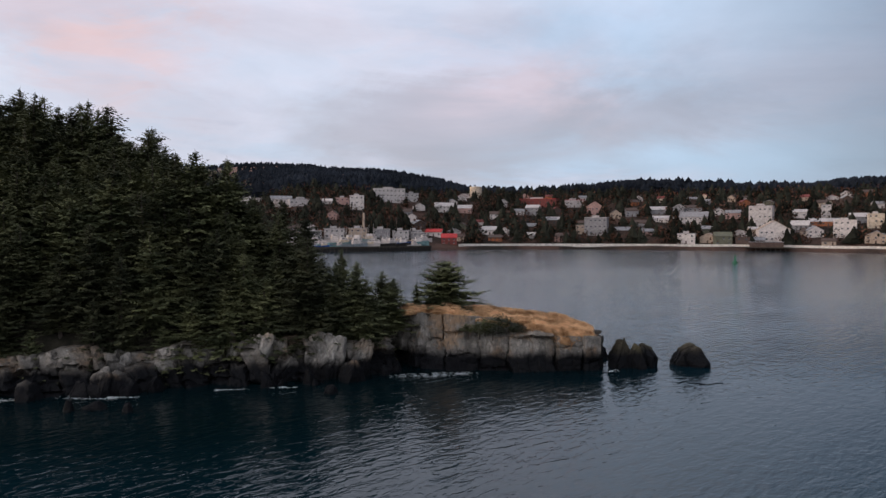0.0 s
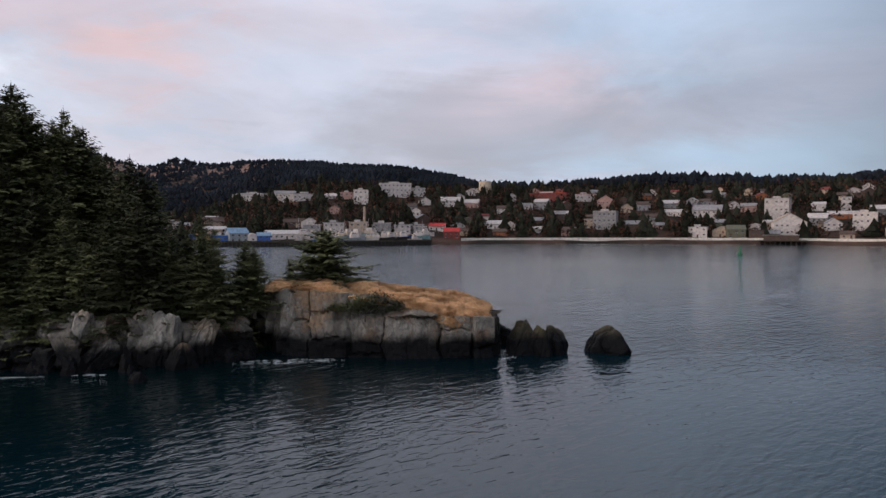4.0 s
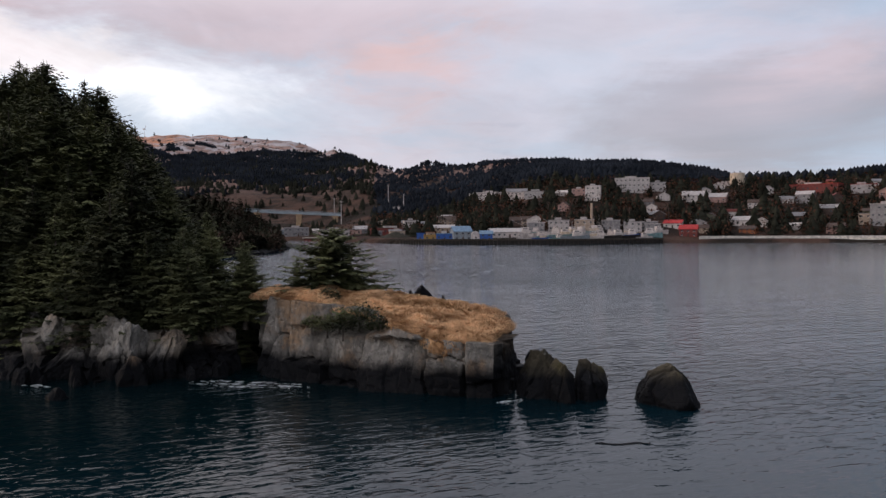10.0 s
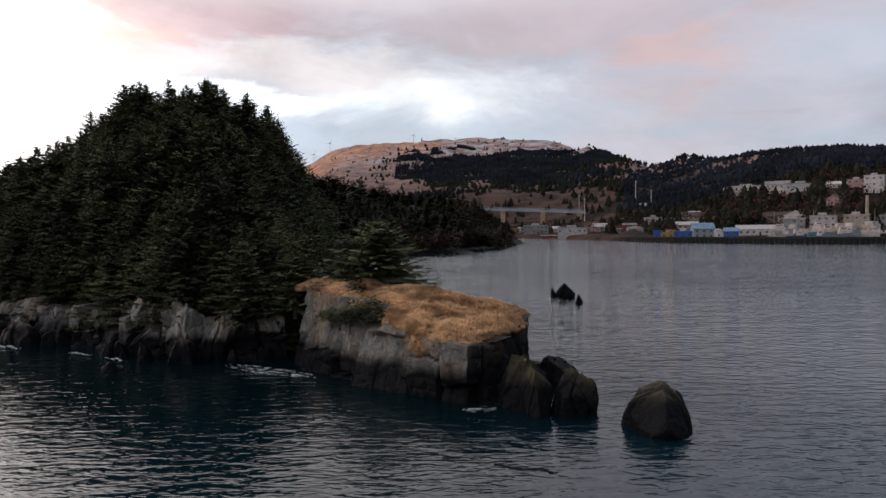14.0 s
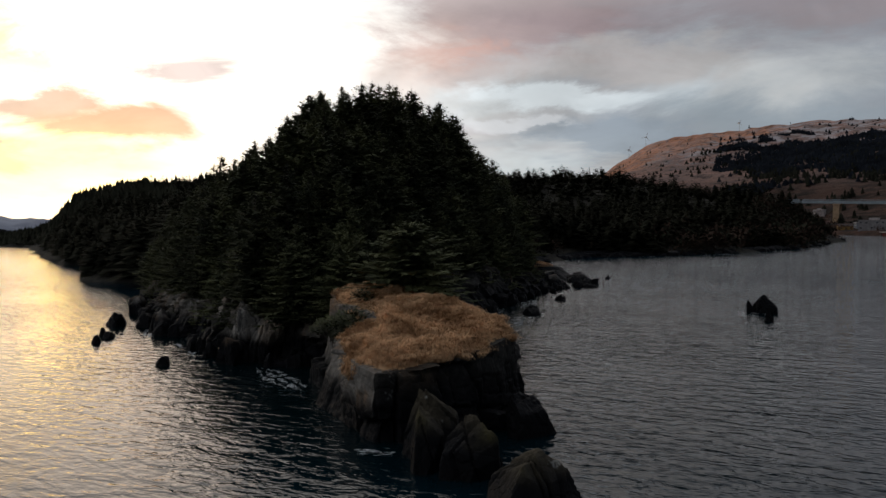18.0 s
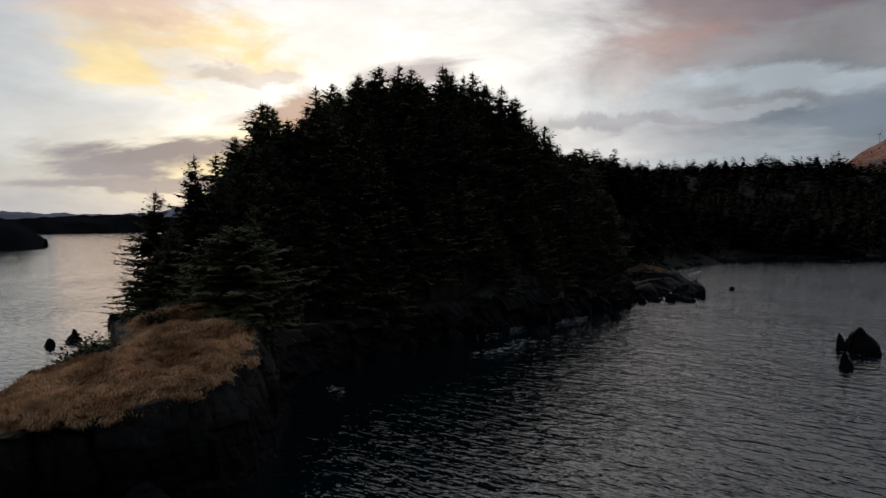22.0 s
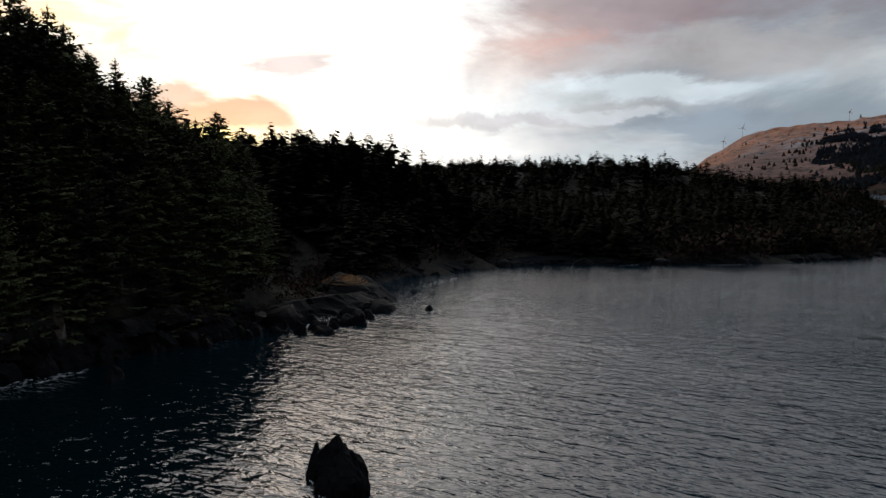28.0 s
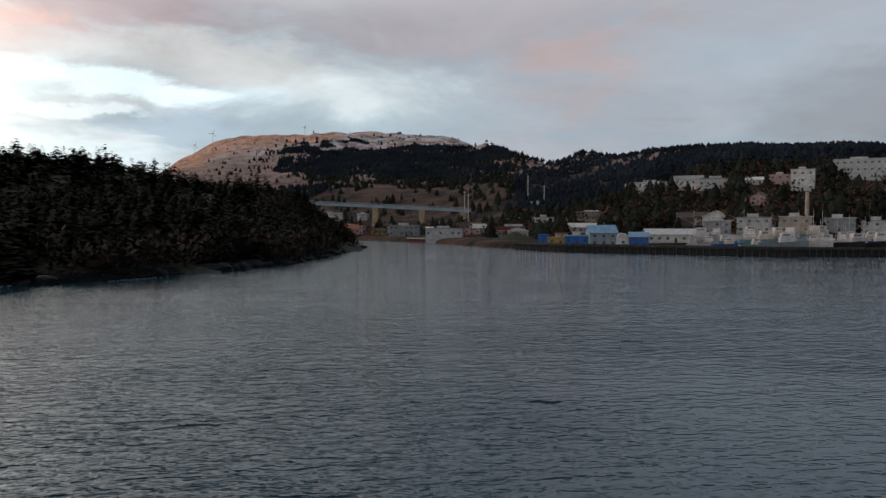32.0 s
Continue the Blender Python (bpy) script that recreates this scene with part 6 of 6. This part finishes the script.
# far pier below the bridge, with its white edge
for xa, ya, xb, yb, z1 in ((-262, 500, -205, 487, 2.6), (-205, 487, -168, 462, 2.2)):
    L, turn = math.hypot(xb - xa, yb - ya), math.degrees(math.atan2(yb - ya, xb - xa))
    dock = tagged(new("dock"), "long low pier with a pale edge beam", "dock", "dock sections")
    dock.matrix_world = pose(xa, ya, 0, 0, 0, turn)
    part("deck", boxes((0, L, 0, 10, z1 - 0.7, z1)), M_TIMBER, dock)
    part("edge_beam", boxes((0, L, -0.25, -0.003, z1 - 0.35, z1 + 0.15)), PAINT["white"], dock, "pale edge beam")
    part("skirt", boxes((0, L, 0.8, 1.1, -1.5, z1 - 0.7)), PAINT["darkred"], dock, "rust-red sheet wall")
    for i in range(int(L / 4)):
        ob = new("piling", pile_me)
        ob.parent = dock
        ob.matrix_local = Matrix.Translation((1 + i * 4, 0.3, 0))


def boat(x, y, L, turn, hull, house, seed):
    """A fishing boat: flared hull, deck, wheelhouse, mast with boom and rigging poles."""
    rn = random.Random(seed)
    root = tagged(new("fishing_boat"), f"{WORDS.get(hull, hull)} fishing boat with {WORDS[house]} wheelhouse and mast", "boat", "fishing boats in the harbour")
    root.matrix_world = pose(x, y, far_height(x, y) + 0.1, 0, 0, turn)
    B, D = L * 0.15, L * 0.16
    V, F, n = [], [], 9
    for i in range(n):
        f = i / (n - 1)
        w = B * (0.85 + 0.15 * math.sin(math.pi * min(1, f * 1.2))) * (1 - max(0, f - 0.55) ** 2 * 4.6)
        sheer = D * (1 + 0.55 * max(0, f - 0.35) ** 1.5)
        V += [(f * L - L / 2 + (0.06 * L * (1 if i == n - 1 else 0)), s * w * k, z) for s, k, z in ((-1, 1, sheer), (-1, 0.75, D * 0.35), (0, 0, 0), (1, 0.75, D * 0.35), (1, 1, sheer))]
    F += grid_faces(n, 5) + [(0, 1, 2, 3, 4)]
    mesh_ob("hull", V, F, PAINT[hull], root)
    dv = [v for i in range(n) for v in ((V[i * 5][0], V[i * 5][1] * 0.97, V[i * 5][2] - 0.3), (V[i * 5 + 4][0], V[i * 5 + 4][1] * 0.97, V[i * 5 + 4][2] - 0.3))]
    mesh_ob("deck", dv, grid_faces(n, 2), PAINT["pale"], root)
    c0, c1 = (-0.05, 0.25) if rn.random() < 0.6 else (-0.42, -0.1)
    part("cabin", boxes((c0 * L, c1 * L, -B * 0.7, B * 0.7, D * 0.85, D + L * 0.11)), PAINT[house], root)
    part("wheelhouse", boxes(((c0 + 0.03) * L, (c1 - 0.06) * L, -B * 0.55, B * 0.55, D + L * 0.11 + 0.003, D + L * 0.21)), PAINT["white"], root)
    for k in range(3):
        piece("window", PANE_MESH, root, (c0 + 0.08 + 0.05 * k) * L, -B * 0.55, D + L * 0.165, L * 0.035, 0.06, L * 0.04)
    for px, hh, rr in ((c0 * L - 0.3, L * 0.62, 0.10), (0.33 * L, L * 0.3, 0.06)):
        bm = bmesh.new()
        bmesh.ops.create_cone(bm, cap_ends=True, segments=6, radius1=rr, radius2=rr * 0.6, depth=hh, matrix=Matrix.Translation((px, 0, D + hh / 2)))
        part("mast", bm, PAINT["pale"], root)
    bm = bmesh.new()
    bmesh.ops.create_cone(bm, cap_ends=True, segments=6, radius1=0.08, radius2=0.06, depth=L * 0.42, matrix=Matrix.Translation((c0 * L - 0.3 - L * 0.16, 0, D + L * 0.38)) @ Matrix.Rotation(radians(-62), 4, "Y"))
    part("boom", bm, PAINT["pale"], root)
    part("rail", boxes((-L * 0.45, L * 0.1, -B * 0.92, -B * 0.88, D + 0.65, D + 0.72), (-L * 0.45, L * 0.1, B * 0.88, B * 0.92, D + 0.65, D + 0.72)), PAINT["grey"], root)
    return root


rq = random.Random(31)
for k in range(32):
    b = 12.2 - k * 0.325
    x, y = at_shore(b, 6 + (k % 4) * 6.5)
    boat(x, y, rq.uniform(10, 17), b + rq.choice((0, 180, 20, 160, 10)) + rq.uniform(-12, 12), rq.choice(("white", "white", "pale", "aqua", "steel", "cream", "blue", "dark")), rq.choice(("white", "cream", "pale")), k)
WORDS["aqua"] = "pale aqua"
# grey plant buildings and gear behind the boats
for b, s, w, h, c in ((11.4, 38, 11, 6.5, "grey"), (9.6, 42, 13, 7, "pale"), (7.6, 40, 12, 7.5, "tan"), (5.6, 42, 12, 6.5, "grey"), (3.9, 40, 11, 6.5, "pale"), (2.4, 32, 9, 6, "grey")):
    x, y = at_shore(b, s)
    building("f", x, y, w, h, b, c, "pale" if c != "pale" else "grey", 2)

heap = [(r * math.cos(a), r * math.sin(a) * 0.6, max(-1, 4.2 * (1 - r / 13) + 0.5 * fbm(r * 0.4, a * 2, 0))) for r in (0.01, 2, 4, 6.5, 9, 11, 13.5) for a in np.linspace(0, 2 * math.pi, 24, endpoint=False)]
hp = mesh_ob("gravel_heap", heap, [(i * 24 + j, (i + 1) * 24 + j, (i + 1) * 24 + (j + 1) % 24, i * 24 + (j + 1) % 24) for i in range(6) for j in range(24)], M_SOIL, smooth=True)
hp.matrix_world = pose(-166, 462, far_height(-166, 462) - 0.2)
tagged(hp, "dark heap of gravel on the harbour yard", "gravel heap")

# shore road with its pale seawall
V, F = [], []
bb = np.arange(-39, -0.8, 0.4)
for b in bb:
    for s, up in ((7.0, -2.0), (7.0, 0.9), (7.4, 0.9), (7.4, 0.45), (13, 0.45), (13, -0.5)):
        x, y = at_shore(b, s)
        V.append((x, y, 2.9 + up))
tagged(mesh_ob("road", V, grid_faces(len(bb), 6), M_GRAVEL), "shore road with a low pale seawall", "road", kind="structure")

# timber wharf under the white gabled house
wharf = tagged(new("wharf"), "dark timber wharf on piles below the white house", "wharf")
wx, wy = at_shore(-26.2, -5)
wharf.matrix_world = pose(wx, wy, 0, 0, 0, -26.2)
part("deck", boxes((-14, 14, 0, 12, 2.0, 2.5)), M_TIMBER, wharf)
part("shed", boxes((-11, 9, 4, 11, 2.503, 5.6)), PAINT["brown"], wharf, "weathered brown shed")
part("shed_roof", boxes((-11.4, 9.4, 3.6, 11.4, 5.603, 5.9)), PAINT["grey"], wharf)
for i in range(10):
    ob = new("piling", pile_me)
    ob.parent = wharf
    ob.matrix_local = Matrix.Translation((-13 + i * 2.9, 0.5, 0))

# ---------- bridge ----------
bridge = tagged(new("bridge"), "high steel girder bridge on concrete piers across the channel", "bridge")
P0, P1 = Vector((-520, 600, 35)), Vector((-330, 690, 25))
ax = P1 - P0
bl = ax.length
bridge.matrix_world = Matrix.Translation(P0) @ ax.to_track_quat("X", "Z").to_matrix().to_4x4()
part("deck", boxes((0, bl, -5, 5, -0.6, 0)), M_STEEL, bridge)
part("girder", boxes((0, bl, -4.2, -3.4, -2.6, -0.603), (0, bl, 3.4, 4.2, -2.6, -0.603)), M_STEEL, bridge)
for s in (-4.9, 4.8):
    part("railing", boxes((0, bl, s, s + 0.1, 0.95, 1.1), *[(i * 4.0, i * 4.0 + 0.15, s, s + 0.1, 0.003, 0.95) for i in range(int(bl / 4))]), M_STEEL, bridge)
for k in (0.25, 0.584, 0.79, 0.97):
    q = bl * k
    pier = part("pier", boxes((q - 2.6, q + 2.6, -4, 4, -34, -2.61)), M_CONCRETE, bridge, "tan concrete pier")
    part("pier_cap", boxes((q - 3.2, q + 3.2, -4.8, 4.8, -3.9, -2.63)), M_CONCRETE, pier)

# green channel buoy
buoy = tagged(new("buoy"), "green channel buoy floating in the harbour", "buoy")
buoy.matrix_world = pose(129.2, 280.5, 0)
for nm, r1, r2, z0, z1 in (("float", 1.1, 1.1, -0.8, 0.7), ("tower", 0.55, 0.3, 0.703, 3.0), ("light", 0.18, 0.14, 3.003, 3.5)):
    bm = bmesh.new()
    bmesh.ops.create_cone(bm, cap_ends=True, segments=14, radius1=r1, radius2=r2, depth=z1 - z0, matrix=Matrix.Translation((0, 0, (z0 + z1) / 2)))
    part(nm, bm, PAINT["green"], buoy)

# ---------- woods of the far shore ----------
# small houses scattered through the trees of the slope
rh = random.Random(314)
added = 0
for _ in range(600):
    b, s = rh.uniform(-34, 3), rh.uniform(22, 215)
    x, y = at_shore(b, s)
    if any((x - q[0]) ** 2 + (y - q[1]) ** 2 < (9 + q[2] * 0.7) ** 2 for q in HOUSES):
        continue
    w = rh.uniform(6.5, 10.5)
    building(rh.choice("gssg"), x, y, w, rh.uniform(4.6, 7.0), b + rh.uniform(-30, 30), rh.choice(("white", "cream", "tan", "rose", "pale", "brown", "olive", "white", "orange")), rh.choice(("brown", "grey", "darkred", "brown")), 1 if w < 8 else 2)
    added += 1
    if added == 40:
        break
HOUSE_A = np.array(HOUSES)


def hides(x, y, h):
    """True where a tree would stand right in front of a house."""
    dx, dy = HOUSE_A[:, 0] - x, HOUSE_A[:, 1] - y
    r = math.hypot(x - CX, y - CY)
    ux, uy = (x - CX) / r, (y - CY) / r
    ahead, side = dx * ux + dy * uy, np.abs(dx * uy - dy * ux)
    return bool(np.any((ahead > -13) & (ahead < 34) & (side < HOUSE_A[:, 2] * 0.26 + h * 0.14)))


rnd = random.Random(88)
slope_trees, brown_trees, ridge_trees, dark_trees, hill_trees = [], [], [], [], []
for _ in range(22000):
    b = rnd.uniform(26, 44)
    rr = rnd.uniform(1050, 2250)
    x, y = CX - rr * math.sin(radians(b)), CY + rr * math.cos(radians(b))
    z = far_height(x, y)
    g = fbm(x * 0.0035, y * 0.0035, 4.0)
    g2 = fbm(x * 0.009, y * 0.009, 9.0)
    band = 1.0 if 75 + 90 * g2 < z < 195 + 75 * g + 25 * g2 and b < 43.5 + 9 * g2 + 6 * g else 0.02
    if rnd.random() < band * (0.9 if g > -0.2 else 0.3):
        hill_trees.append((x, y, z - 0.5, rnd.uniform(6, 11), rnd.uniform(3, 5.5)))
for _ in range(38000):
    b, s = rnd.uniform(-50, 58), rnd.random()
    rr = shore_r(b) + 8 + (ridge_r(b) * 1.02 - shore_r(b)) * s ** 1.3
    x, y = CX - rr * math.sin(radians(b)), CY + rr * math.cos(radians(b))
    inland = rr - shore_r(b)
    grow = fbm(x * 0.008, y * 0.008, 4.0)
    if b > 25:
        z = far_height(x, y)
        cover = 0.012 if z > 195 or b > 43 + 14 * grow else 0.75 if 60 < z < 190 and b < 39 + 9 * grow else 0.22
        if rnd.random() > cover * (1.3 if grow > -0.05 else 0.35):
            continue
    elif inland < 250 and (rnd.random() > 0.8 or hides(x, y, 8)):
        continue
    else:
        z = far_height(x, y)
    h = rnd.uniform(6, 13) if inland < 300 else rnd.uniform(3.5, 6.5)
    if b > 25:
        h = rnd.uniform(5, 11)
    if 0 < b < 25 and inland < 42:
        continue
    if inland < 15:
        continue
    if inland < 260:
        u = rnd.random()
        (brown_trees if u < 0.42 else dark_trees if u < 0.84 else slope_trees).append((x, y, z - 0.5, h * (0.75 if u < 0.72 else 1), h * rnd.uniform(0.35, 0.55)))
    elif b > 25:
        slope_trees.append((x, y, z - 0.5, h, h * rnd.uniform(0.3, 0.5)))
    else:
        ridge_trees.append((x, y, z - 0.5, h, h * rnd.uniform(0.5, 0.8)))
conifers("woods", hill_trees, M_HAZYRIDGE, "spruce woods on the mountain flank, haze in their blue-dark colour")
conifers("woods", slope_trees, M_FARTREE, "dark spruce woods on the hills behind the town")
conifers("woods", ridge_trees, M_HAZYRIDGE, "spruce woods on the ridge above the town, haze in their blue-dark colour")
bushes("thicket", brown_trees, M_BROWNTREE, "bare red-brown trees among the town houses", "trees", 16)
bushes("thicket", dark_trees, M_FARTREE, "dark rounded trees among the town houses", "trees", 16)
